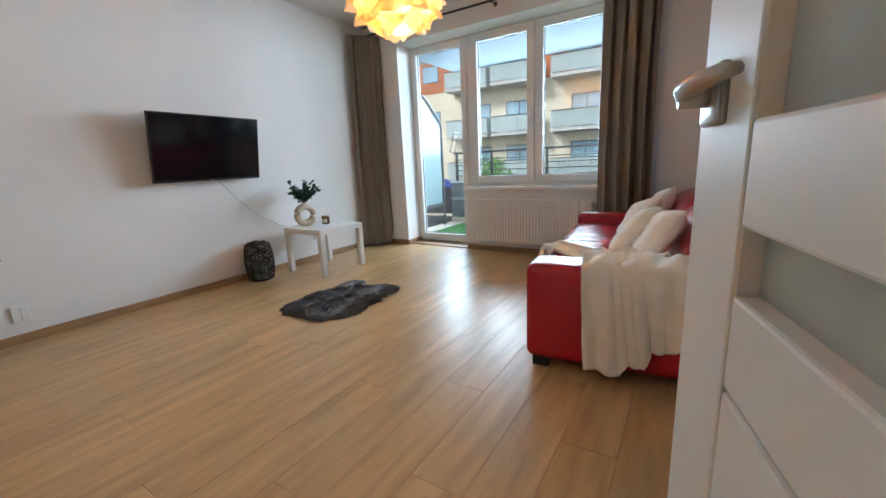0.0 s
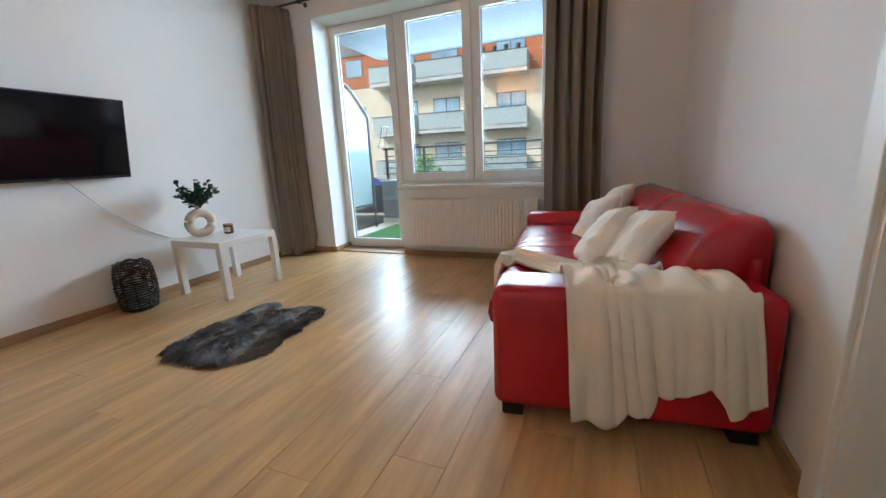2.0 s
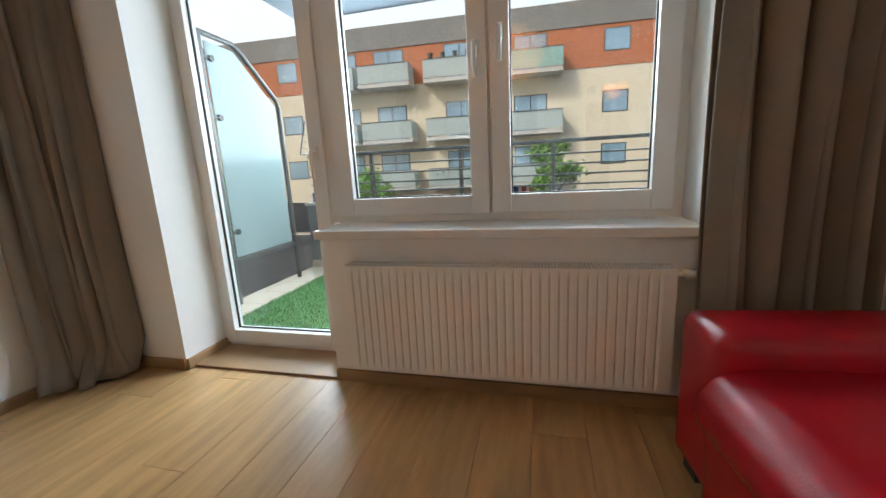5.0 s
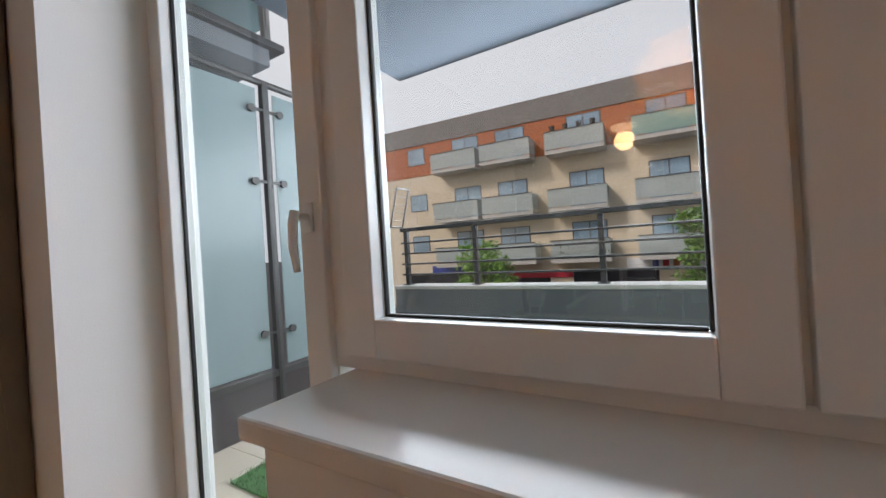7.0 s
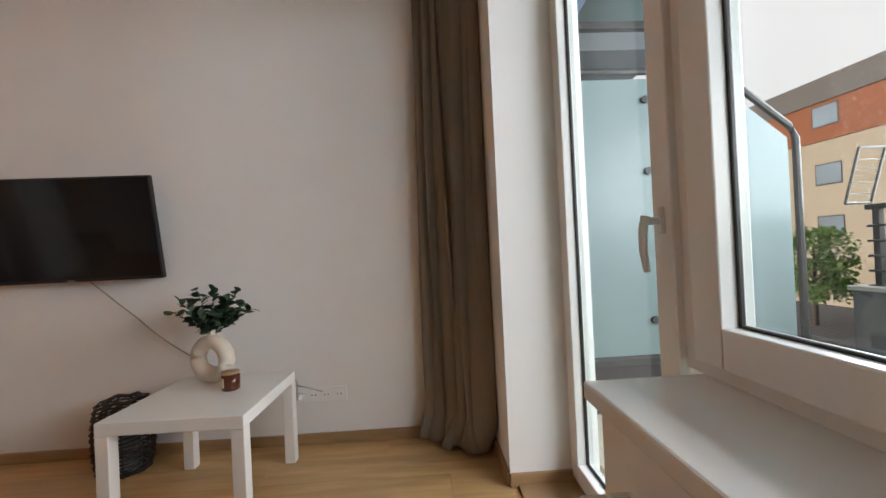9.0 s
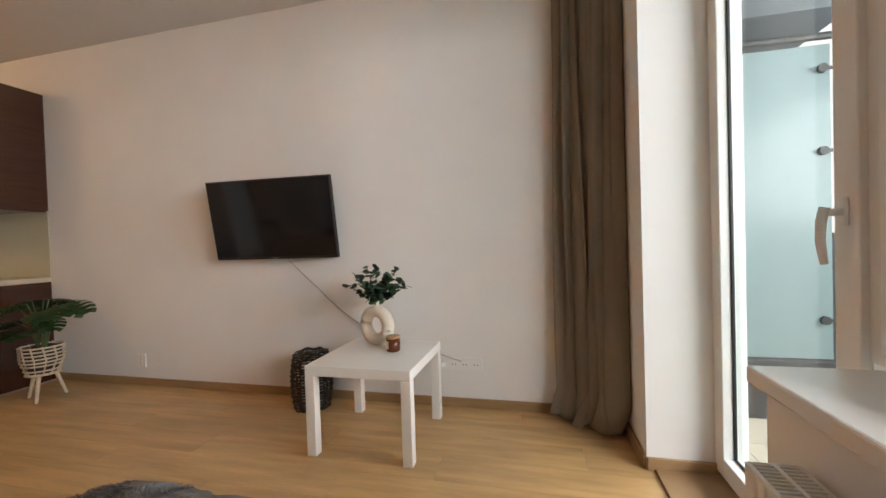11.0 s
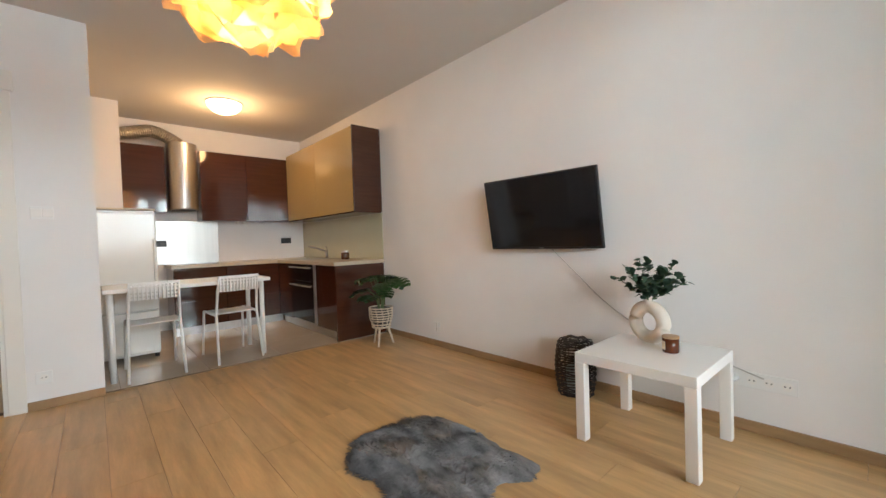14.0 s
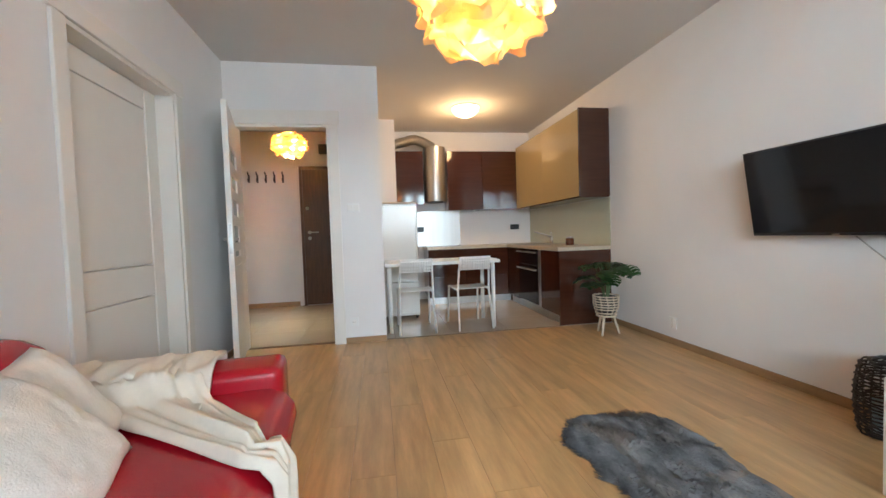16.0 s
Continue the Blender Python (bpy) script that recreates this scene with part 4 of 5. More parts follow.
unit("base_cabinet", XL, -0.33, KX, 0.14, 0.10, KZ, "+x", 1, M_BROWN, "glossy dark brown base cabinet beside the oven")
unit("base_cabinet", XL, YK, KX, -1.09, 0.10, KZ, "+x", 2, M_BROWN, "glossy dark brown corner base cabinet")
endp = thing("end_panel", pose(0, 0, 0), "glossy dark brown end panel of the kitchen run", "panel")
part("board", bx(XL, 0.141, 0.0, KX, 0.165, KZ, 0.001), M_BROWN, endp)
drawer_rows(KX + 0.002, YK, -1.14, -1.53, "glossy dark brown drawer unit")
drawer_rows(-1.138, YK, -0.58, -1.53, "glossy dark brown drawer unit beside the fridge")
structure("plinth", join(bx(KX - 0.07, -1.5, 0.0, KX - 0.05, 0.14, 0.10), bx(KX - 0.05, -1.60, 0.0, -0.58, -1.58, 0.10)), M_STEEL, "brushed steel kitchen plinth")
wt = thing("worktop", pose(0, 0, 0), "beige L-shaped kitchen worktop", "worktop")
part("slab", prism([(XL, 0.175), (KX + 0.02, 0.175), (KX + 0.02, -1.51), (-0.56, -1.51), (-0.56, YK), (XL, YK)], KZ, 0.85, 0.003), M_COUNTER, wt)
ov = thing("oven", pose(0, 0, 0), "built-in black glass oven with steel bar handles", "oven")
part("body", bx(XL + 0.05, -1.085, 0.11, KX - 0.02, -0.335, KZ), M_BLACKP, ov)
part("glass_door", bx(KX - 0.02, -1.08, 0.12, KX, -0.40, 0.60, 0.003), M_SCREEN, ov, "black glass oven door")
part("control_panel", bx(KX - 0.02, -1.08, 0.605, KX, -0.40, KZ - 0.004, 0.003), M_SCREEN, ov, "black glass control panel")
part("side_trim", bx(KX - 0.02, -0.398, 0.11, KX + 0.006, -0.34, KZ - 0.002, 0.002), M_STEEL, ov, "vertical brushed steel strip")
for hz in (0.55, 0.77):
    part("handle", join(cyl((KX + 0.035, -1.05, hz), (KX + 0.035, -0.42, hz), 0.009), cyl((KX, -1.0, hz), (KX + 0.035, -1.0, hz), 0.007), cyl((KX, -0.47, hz), (KX + 0.035, -0.47, hz), 0.007)), M_STEEL, ov, "brushed steel bar handle", True)

# upper cabinets
up = unit("wall_cabinet", XL, -1.80, -2.05, 0.145, 1.40, 2.345, "+x", 2, M_GOLD, "wide wall cabinet with sand-gold gloss fronts")
part("end_board", bx(XL, 0.146, 1.395, -2.045, 0.17, 2.35, 0.001), M_BROWN, up, "dark brown end board")
part("bottom_board", bx(XL, -1.80, 1.388, -2.06, 0.145, 1.399), M_BROWN, up)
unit("wall_cabinet", -2.05, YK, -0.95, -1.80, 1.40, 2.30, "+y", 2, M_BROWN, "glossy dark brown wall cabinet beside the hood")
unit("wall_cabinet", -0.58, YK, -0.152, -1.80, 1.50, 2.30, "+y", 1, M_BROWN, "glossy dark brown wall cabinet above the fridge side")
unit("corner_cabinet", XL, YK, -2.052, -1.802, 1.40, 2.30, "+y", 1, M_BROWN, "dark brown corner wall cabinet")
hd = thing("range_hood", pose(-0.765, -1.86, 0), "tall brushed steel cylinder cooker hood", "cooker hood")
part("cylinder", lathe([(0.0, 1.535), (0.155, 1.535), (0.162, 1.545), (0.162, 2.36), (0.155, 2.365), (0.0, 2.365)], 36), M_STEEL, hd, smooth=False)
part("back_spine", bx(-0.10, -0.27, 1.56, 0.10, -0.14, 2.34), M_STEEL, hd)
part("filter", lathe([(0.0, 1.528), (0.13, 1.528), (0.13, 1.536), (0.0, 1.536)], 30), M_GREYM, hd, "dark hood filter")
for k in range(3):
    part("button", cyl((-0.04 + 0.02 * k, 0.158, 1.62), (-0.04 + 0.02 * k, 0.168, 1.62), 0.006, seg=10), M_CHROME, hd)
duct_pts, duct_r = [], []
for i in range(61):
    k = i / 60
    duct_pts.append((0.02 + 0.62 * k, 0.0 + 0.02 * math.sin(3 * k), 2.36 + 0.125 * math.sin(min(1.0, k * 1.45) * math.pi * 0.62) - 0.075 * max(0, k - 0.45) / 0.55))
    duct_r.append(0.072 + (0.004 if i % 2 else -0.003))
part("flexible_duct", tube(duct_pts, duct_r, 18), M_STEEL, hd, "ribbed aluminium exhaust duct")

# splashbacks
spl = thing("splashback", pose(0, 0, 0), "pale green back-painted glass splashback", "splashback")
part("glass", bx(XL, -2.12, 0.851, XL + 0.006, 0.17, 1.386), M_SPLASH, spl)
sps = thing("splashback", pose(0, 0, 0), "brushed steel splashback behind the hob", "splashback")
part("steel_sheet", bx(-1.19, YK, 0.851, -0.42, YK + 0.004, 1.41), M_STEEL, sps)
hob = thing("hob", pose(0, 0, 0), "black glass cooking hob let into the worktop", "hob")
part("glass_top", bx(-1.08, -2.07, 0.85, -0.60, -1.60, 0.855, 0.002), M_SCREEN, hob)
for nm, ox in (("wall_socket", -2.12), ("wall_socket", -0.52)):
    so = thing(nm, pose(ox, YK + 0.004, 1.12), "dark double socket on the kitchen wall", "socket", "wall sockets")
    part("plate", bx(-0.075, 0, -0.04, 0.075, 0.012, 0.04, 0.003), M_BLACKP, so)
    for d in (-0.037, 0.037):
        part("socket_face", cyl((d, 0.006, 0), (d, 0.015, 0), 0.024, seg=18), M_GREYM, so)
sink = thing("sink", pose(0, 0, 0), "steel sink set into the worktop", "sink")
part("rim", join(bx(-2.32, -1.42, 0.85, -1.90, -1.40, 0.854), bx(-2.32, -0.82, 0.85, -1.90, -0.80, 0.854), bx(-2.32, -1.40, 0.85, -2.30, -0.82, 0.854), bx(-1.92, -1.40, 0.85, -1.90, -0.82, 0.854), bx(-2.30, -1.40, 0.845, -1.92, -0.82, 0.8515)), M_STEEL, sink)
tap = thing("kitchen_tap", pose(-2.27, -1.05, 0.854), "chrome kitchen mixer tap with a long spout", "tap")
part("body", cyl((0, 0, 0), (0, 0, 0.11), 0.022, 0.02), M_CHROME, tap, smooth=True)
part("spout", tube([(0, 0, 0.09), (0.06, -0.02, 0.12), (0.20, -0.10, 0.17), (0.21, -0.105, 0.165)], 0.011), M_CHROME, tap, smooth=True)
part("lever", tube([(0, 0, 0.11), (0.0, 0.01, 0.15), (0.03, 0.03, 0.155)], 0.008), M_CHROME, tap, smooth=True)
jar = thing("storage_jar", pose(-2.22, -0.42, 0.85), "small dark glass storage jar on the worktop", "jar")
part("jar_body", lathe([(0.0, 0.0), (0.045, 0.0), (0.05, 0.006), (0.05, 0.075), (0.04, 0.085), (0.0, 0.085)], 22), M_AMBER, jar, smooth=True)
part("lid", lathe([(0.0, 0.085), (0.044, 0.085), (0.044, 0.105), (0.0, 0.107)], 22), M_STEEL, jar, "steel screw lid")
for sx in (-1.37, -1.45):
    sh = thing("salt_shaker", pose(sx, -1.84, 1.386), "small white shaker hanging under the cabinet", "shaker", "shakers")
    part("body", lathe([(0.0, -0.02), (0.016, -0.02), (0.018, 0.0), (0.012, 0.022), (0.0, 0.022)], 12), M_WHITE, sh)

# fridge
fr = thing("fridge", pose(0, 0, 0), "glossy white under-height fridge in the kitchen corner", "fridge")
part("cabinet", bx(-0.345, -1.22, 0.04, 0.20, -0.70, 1.425, 0.008), M_FRIDGE, fr)
part("upper_door", bx(-0.345, -0.698, 0.47, 0.20, -0.65, 1.40, 0.010), M_FRIDGE, fr)
part("lower_door", bx(-0.345, -0.698, 0.07, 0.20, -0.65, 0.46, 0.010), M_FRIDGE, fr)
part("top_cover", bx(-0.348, -1.22, 1.425, 0.203, -0.655, 1.442, 0.004), M_LABEL, fr)
part("handle", bx(-0.335, -0.652, 0.75, -0.318, -0.625, 1.15, 0.004), M_FRIDGE, fr)
for px in (-0.32, 0.15):
    for py in (-1.18, -0.75):
        part("foot", cyl((px, py, 0), (px, py, 0.045), 0.02), M_BLACKP, fr)

# bar table and chairs
bt = thing("dining_table", pose(0, 0, 0), "narrow white table on round white legs", "table")
part("tabletop", bx(-1.165, -0.56, 0.712, 0.075, 0.04, 0.745, 0.004), M_WHITE, bt)
for px in (-1.10, 0.03):
    for py in (-0.49, -0.03):
        part("leg", cyl((px, py, 0), (px, py, 0.712), 0.021, seg=18), M_WHITE, bt, smooth=True)
chair = thing("dining_chair", pose(-0.245, -0.20, 0), "white stacking chair with a perforated plastic back", "chair", "chairs at the table")
W2 = 0.175
for s in (-1, 1):
    part("back_leg", tube([(s * (W2 + 0.015), 0.30, 0.0), (s * W2, 0.22, 0.43), (s * (W2 - 0.008), 0.26, 0.66), (s * (W2 - 0.012), 0.31, 0.775)], 0.011), M_WHITE, chair, smooth=True)
    part("front_leg", tube([(s * (W2 + 0.01), -0.22, 0.0), (s * W2, -0.17, 0.42), (s * W2, -0.15, 0.435), (s * W2, 0.20, 0.43)], 0.011), M_WHITE, chair, smooth=True)


def seat_fn(u, v):
    a, b = u * 2 - 1, v * 2 - 1
    return (a * 0.185 * (1 - 0.08 * max(0, b)), b * 0.195 + 0.02, 0.445 - 0.010 * (1 - a * a) * (1 - b * b) - 0.012 * max(0, -b) ** 4)


part("seat", sheet(seat_fn, 12, 12, 0.008), M_WHITE, chair, smooth=True)
bars = []
for zi in range(5):
    z = 0.655 + zi * 0.031
    bars.append(sheet(lambda u, v, z=z: ((u * 2 - 1) * (W2 - 0.008), 0.262 + (z - 0.66) * 0.43 + 0.022 * (1 - (u * 2 - 1) ** 2), z + (v - 0.5) * (0.024 if z > 0.77 else 0.016)), 12, 1, 0.006))
for k in range(13):
    a = (k / 12 * 2 - 1) * (W2 - 0.015)
    o = 0.022 * (1 - (a / W2) ** 2)
    bars.append(bx(a - 0.004, 0.262 + o - 0.004, 0.65, a + 0.004, 0.268 + o + 0.050, 0.782))
part("backrest", join(*bars), M_WHITE, chair, "perforated white plastic backrest")
copy_thing(chair, pose(-0.85, -0.21, 0, 0, 0, 4))

# ---- monstera in a rattan stand ----
mp_ = thing("potted_monstera", pose(-2.06, 0.60, 0), "green monstera in a light rattan pot on three legs", "potted plant")
for k in range(3):
    a = radians(40 + 120 * k)
    part("leg", tube([(0.06 * math.cos(a), 0.06 * math.sin(a), 0.20), (0.12 * math.cos(a), 0.12 * math.sin(a), 0.0)], [0.014, 0.009], 8), M_RATTAN, mp_)
for i in range(8):
    z = 0.185 + i * 0.029 if i < 2 else 0.20 + i * 0.0255
    rr = 0.085 + 0.035 * min(1, (z - 0.17) / 0.12)
    part("rattan_band", tube([(rr * math.cos(a), rr * math.sin(a), z) for a in [2 * math.pi * j / 30 for j in range(30)]], 0.0062 if i else 0.009, 6, True), M_RATTAN, mp_)
for j in range(12):
    a = 2 * math.pi * j / 12
    part("rattan_rib", tube([(0.08 * math.cos(a), 0.08 * math.sin(a), 0.18), (0.117 * math.cos(a + 0.15), 0.117 * math.sin(a + 0.15), 0.29), (0.120 * math.cos(a), 0.120 * math.sin(a), 0.388)], 0.005, 6), M_RATTAN, mp_)
part("liner", lathe([(0.0, 0.19), (0.075, 0.19), (0.108, 0.28), (0.108, 0.37), (0.0, 0.36)], 24), M_WICKER, mp_, "dark inner pot")


def monstera_leaf(size):
    bm = bmesh.new()
    mid = [bm.verts.new((0, size * t, 0.10 * size * math.sin(t * 2.6))) for t in (0, 0.2, 0.4, 0.6, 0.8, 1.0)]
    for s in (-1, 1):
        for i in range(5):
            t0, t1 = i / 5, (i + 1) / 5
            w0 = size * (0.62 * math.sin(math.pi * (0.22 + 0.70 * t0)) ** 0.8)
            w1 = size * (0.62 * math.sin(math.pi * (0.22 + 0.70 * (t1 - 0.05))) ** 0.8)
            y0, y1 = size * (t0 - 0.10 + 0.22 * t0), size * (t1 - 0.16 + 0.22 * t1)
            a = bm.verts.new((s * w0 * 0.6, (mid[i].co.y + y0) / 2 + 0.05 * size, mid[i].co.z + 0.05 * size))
            b = bm.verts.new((s * w0, y0 + 0.03 * size, mid[i].co.z - 0.05 * size))
            c = bm.verts.new((s * w1, y1, mid[i + 1].co.z - 0.06 * size))
            d = bm.verts.new((s * w1 * 0.55, (mid[i + 1].co.y + y1) / 2, mid[i + 1].co.z + 0.04 * size))
            bm.faces.new((mid[i], a, d, mid[i + 1]) if s < 0 else (mid[i + 1], d, a, mid[i]))
            bm.faces.new((a, b, c, d) if s < 0 else (d, c, b, a))
    bmesh.ops.solidify(bm, geom=bm.faces[:], thickness=0.0012)
    return bm


rnd = random.Random(21)
for k in range(15):
    az = 360 * k / 15 * 2.4 + rnd.uniform(-20, 20)
    out, hi = rnd.uniform(0.10, 0.27), rnd.uniform(0.50, 0.70)
    if k % 5 == 0:
        out, hi = 0.07, 0.70
    d = Vector((math.cos(radians(az)), math.sin(radians(az)), 0))
    if d.x < -0.3:
        out = min(out, 0.13)
    tip = Vector((0, 0, hi)) + d * out
    part("stalk", tube([Vector((0, 0, 0.34)) + d * 0.02, Vector((0, 0, (hi + 0.34) / 2 + 0.05)) + d * out * 0.4, tip], 0.004, 6), M_STEM, mp_)
    lf = part("leaf", monstera_leaf(rnd.uniform(0.13, 0.19)), M_MONST, mp_, smooth=False)
    lf.matrix_basis = Matrix.Translation(tip) @ pose(0, 0, 0, 0, 0, az - 90) @ pose(0, 0, 0, rnd.uniform(-38, -5), rnd.uniform(-15, 15), 0)
# ---- balcony ----
M_CONC = material("grey_render", (0.13, 0.135, 0.145), 0.9, var=0.06, scale=3, bump=0.2, bump_scale=120)
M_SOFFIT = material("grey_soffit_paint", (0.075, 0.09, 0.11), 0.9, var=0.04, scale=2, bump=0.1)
M_FACADE = material("white_facade_render", (0.50, 0.50, 0.48), 0.9, var=0.03, scale=3, bump=0.2, bump_scale=150)
M_COPING = material("stone_coping", (0.52, 0.49, 0.45), 0.6, var=0.06, scale=8)
M_BTILE = material("beige_balcony_tile", (0.52, 0.44, 0.34), 0.5, var=0.06, scale=6, rand=0.05)
M_GRASS = material("artificial_turf", (0.045, 0.15, 0.035), 0.85, var=0.35, scale=40, fine=0.2)
structure("balcony_floor", bx(-2.75, 4.94, -0.35, 3.2, 7.12, -0.112), M_GROUT, "balcony slab")
structure("parapet", bx(-2.75, 7.12, -0.35, 3.2, 7.32, 0.635), M_CONC, "grey rendered balcony parapet")
structure("coping", bx(-2.77, 7.10, 0.635, 3.2, 7.34, 0.665, 0.004), M_COPING, "pale coping on the parapet")
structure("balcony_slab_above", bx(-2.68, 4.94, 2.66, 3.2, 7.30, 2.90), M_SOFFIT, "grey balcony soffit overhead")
structure("balcony_end_wall", bx(3.0, 4.94, -0.35, 3.2, 7.12, 2.66), M_FACADE, "white wall closing the balcony")
structure("outer_wall", join(bx(XL - 6.0, 4.84, -3.2, XL - 0.15, 4.94, 6.0), bx(XL - 0.15, 4.84, -3.2, XR + 0.15, 4.94, -0.1), bx(XR + 0.15, 4.84, -3.2, 3.2, 4.94, 6.0), bx(XL - 0.15, 4.84, ZC + 0.2, XR + 0.15, 4.94, 6.0)), M_FACADE, "white rendered outer wall of the flat")
structure("balcony_skirting", bx(-2.75, 7.10, -0.112, 3.0, 7.12, -0.02), M_BTILE, "tile skirting along the parapet")
turf = thing("artificial_grass_mat", pose(0, 0, 0), "green artificial grass mat on the balcony tiles", "grass mat")
part("backing", bx(-2.36, 5.25, -0.10, 2.6, 6.85, -0.088), M_GRASS, turf)
rnd = random.Random(8)
verts, faces = [], []
for i in range(16000):
    x, y, a = rnd.uniform(-2.38, -0.6), rnd.uniform(5.24, 6.86), rnd.uniform(0, 6.28)
    q, w, h = len(verts), 0.0022, rnd.uniform(0.012, 0.026)
    verts += [(x - w * math.cos(a), y - w * math.sin(a), -0.09), (x + w * math.cos(a), y + w * math.sin(a), -0.09), (x + rnd.uniform(-.012, .012), y + rnd.uniform(-.012, .012), -0.088 + h)]
    faces.append((q, q + 1, q + 2))
me = bpy.data.meshes.new("blades")
me.from_pydata(verts, [], faces)
me.materials.append(M_GRASS)
bl_ = new("blades", me)
bl_.parent = turf
tagged(bl_, kind="stuff")
rl = thing("balcony_railing", pose(0, 0, 0), "dark metal railing with thin horizontal bars on the parapet", "railing")
for k in range(6):
    px = [-2.66, -1.924, -0.900, 0.05, 0.998, 2.02][k]
    part("post", join(bx(px - 0.02, 7.20, 0.665, px + 0.02, 7.24, 1.19, 0.002), bx(px - 0.04, 7.18, 0.665, px + 0.04, 7.26, 0.673)), M_GREYM, rl)
for z in (0.765, 0.865, 0.965, 1.065):
    part("bar", cyl((-2.7, 7.19, z), (3.0, 7.19, z), 0.009, seg=8), M_GREYM, rl)
part("top_rail", bx(-2.72, 7.195, 1.175, 3.0, 7.245, 1.21, 0.004), M_GREYM, rl)

# frosted glass screen at the end of the balcony
sc = thing("balcony_screen", pose(0, 0, 0), "frosted glass privacy screen in a dark metal frame", "privacy screen")
GX = -2.64


def side_panel(pts):
    bm = prism([(p[0], p[1]) for p in pts], -0.004, 0.004)
    return moved(bm, Matrix(((0, 0, 1, GX), (1, 0, 0, 0), (0, 1, 0, 0), (0, 0, 0, 1))))


part("glass_panel", side_panel([(5.02, 0.31), (5.70, 0.31), (5.70, 2.07), (5.02, 2.07)]), M_FROST, sc, "frosted glass panel")
part("glass_panel", side_panel([(5.82, 0.31), (6.60, 0.31), (6.60, 1.66), (6.12, 2.05), (5.82, 2.06)]), M_FROST, sc, "frosted glass panel with a sloping corner")
part("post", bx(GX - 0.022, 5.738, -0.11, GX + 0.022, 5.782, 2.12, 0.003), M_GREYM, sc)
part("post", bx(GX - 0.022, 4.942, -0.11, GX + 0.0, 5.015, 2.12), M_GREYM, sc)
part("top_tube", tube([(GX, 4.94, 2.13), (GX, 6.12, 2.11), (GX, 6.22, 2.06), (GX, 6.62, 1.74), (GX, 6.66, 1.66), (GX, 6.66, -0.11)], 0.022, 8), M_GREYM, sc)
part("bottom_rail", bx(GX - 0.02, 4.94, 0.25, GX + 0.02, 6.64, 0.295, 0.003), M_GREYM, sc)
for z in (0.53, 1.48, 1.935):
    for y in (5.66, 5.86):
        part("clamp", join(cyl((GX - 0.02, y, z), (GX + 0.025, y, z), 0.024, seg=14), bx(GX + 0.008, min(y, 5.76), z - 0.008, GX + 0.02, max(y, 5.76), z + 0.008)), M_GREYM, sc, "round dark glass clamp")
nb = thing("neighbour_balcony", pose(0, 0, 0), "stepped grey slab of the next balcony above the screen", "balcony")
part("slab", bx(-6.5, 4.94, 2.42, -2.95, 6.05, 2.55, 0.004), M_CONC, nb)
part("edge_flashing", bx(-6.5, 4.94, 2.55, -2.90, 6.15, 2.60, 0.004), M_GREYM, nb)
part("glass_balustrade", bx(-6.5, 6.03, 2.72, -2.95, 6.04, 3.6), M_FROST, nb)
part("post", bx(-3.0, 6.02, 2.60, -2.95, 6.07, 3.7), M_STEEL, nb)
dr = thing("drying_rack", pose(-2.70, 7.22, 1.21, 0, 0, -90), "folded wire drying rack hung on the balcony rail", "drying rack")
part("frame", join(tube([(0, 0, 0.008), (0, 0.10, 0.36)], 0.008), tube([(0.18, 0, 0.008), (0.18, 0.10, 0.36)], 0.008), tube([(0, 0.10, 0.36), (0.18, 0.10, 0.36)], 0.008), tube([(0, 0, 0.010), (0.18, 0, 0.010)], 0.008),
     *[tube([(0, 0.02 * k, 0.072 * k), (0.18, 0.02 * k, 0.072 * k)], 0.003, 5) for k in range(1, 5)]), M_GREYM, dr)

# ---- street and the building opposite ----
M_ASPH = material("asphalt", (0.05, 0.05, 0.052), 0.9, var=0.15, scale=1.5, bump=0.2)
M_CREAMF = material("cream_facade", (0.72, 0.61, 0.45), 0.9, var=0.04, scale=0.6, bump=0.1, bump_scale=40)
M_ORANGE = material("orange_wood_cladding", (0.46, 0.13, 0.035), 0.7, var=0.16, scale=0.8, stretch=(1, 1, 14), fine=0.12)
M_ROOF = material("grey_roof_cladding", (0.20, 0.18, 0.165), 0.7, var=0.06, scale=1)
# Pane base colour carries a painted bluish sky reflection, mottled by the noise.
M_BWIN = material("window_glass_painted_sky", (0.24, 0.36, 0.46), 0.06, var=0.3, scale=0.4, spec=1.0)
M_BFRAME = material("dark_window_frame", (0.06, 0.055, 0.05), 0.5)
M_BGLASS = translucent("milky_balcony_glass", (0.62, 0.68, 0.66), 0.4, rough=0.15)
M_BGLASS2 = translucent("green_balcony_glass", (0.42, 0.62, 0.55), 0.4, rough=0.15)
M_SHOP = material("dark_shopfront", (0.03, 0.03, 0.035), 0.2)
M_BLUE = material("blue_sign", (0.03, 0.06, 0.30), 0.5)
M_REDS = material("red_sign", (0.45, 0.02, 0.04), 0.5)
M_WSIGN = material("white_sign", (0.8, 0.8, 0.8), 0.5)
M_TREE = material("street_tree_leaves", (0.17, 0.34, 0.05), 0.6, var=0.35, scale=2, rand=0.2)
M_BARK = material("bark", (0.10, 0.07, 0.05), 0.9, var=0.2, scale=20)
M_SKYB = bpy.data.materials.new("hazy_sky")
M_SKYB.use_nodes = True
M_SKYB.node_tree.nodes["Principled BSDF"].inputs["Base Color"].default_value = (0, 0, 0, 1)
M_SKYB.node_tree.nodes["Principled BSDF"].inputs["Emission Color"].default_value = (0.92, 0.96, 1.0, 1)
M_SKYB.node_tree.nodes["Principled BSDF"].inputs["Emission Strength"].default_value = 1.0
structure("backdrop", bx(-900, 420, -3.2, 900, 421, 700), M_SKYB, "pale hazy evening sky")
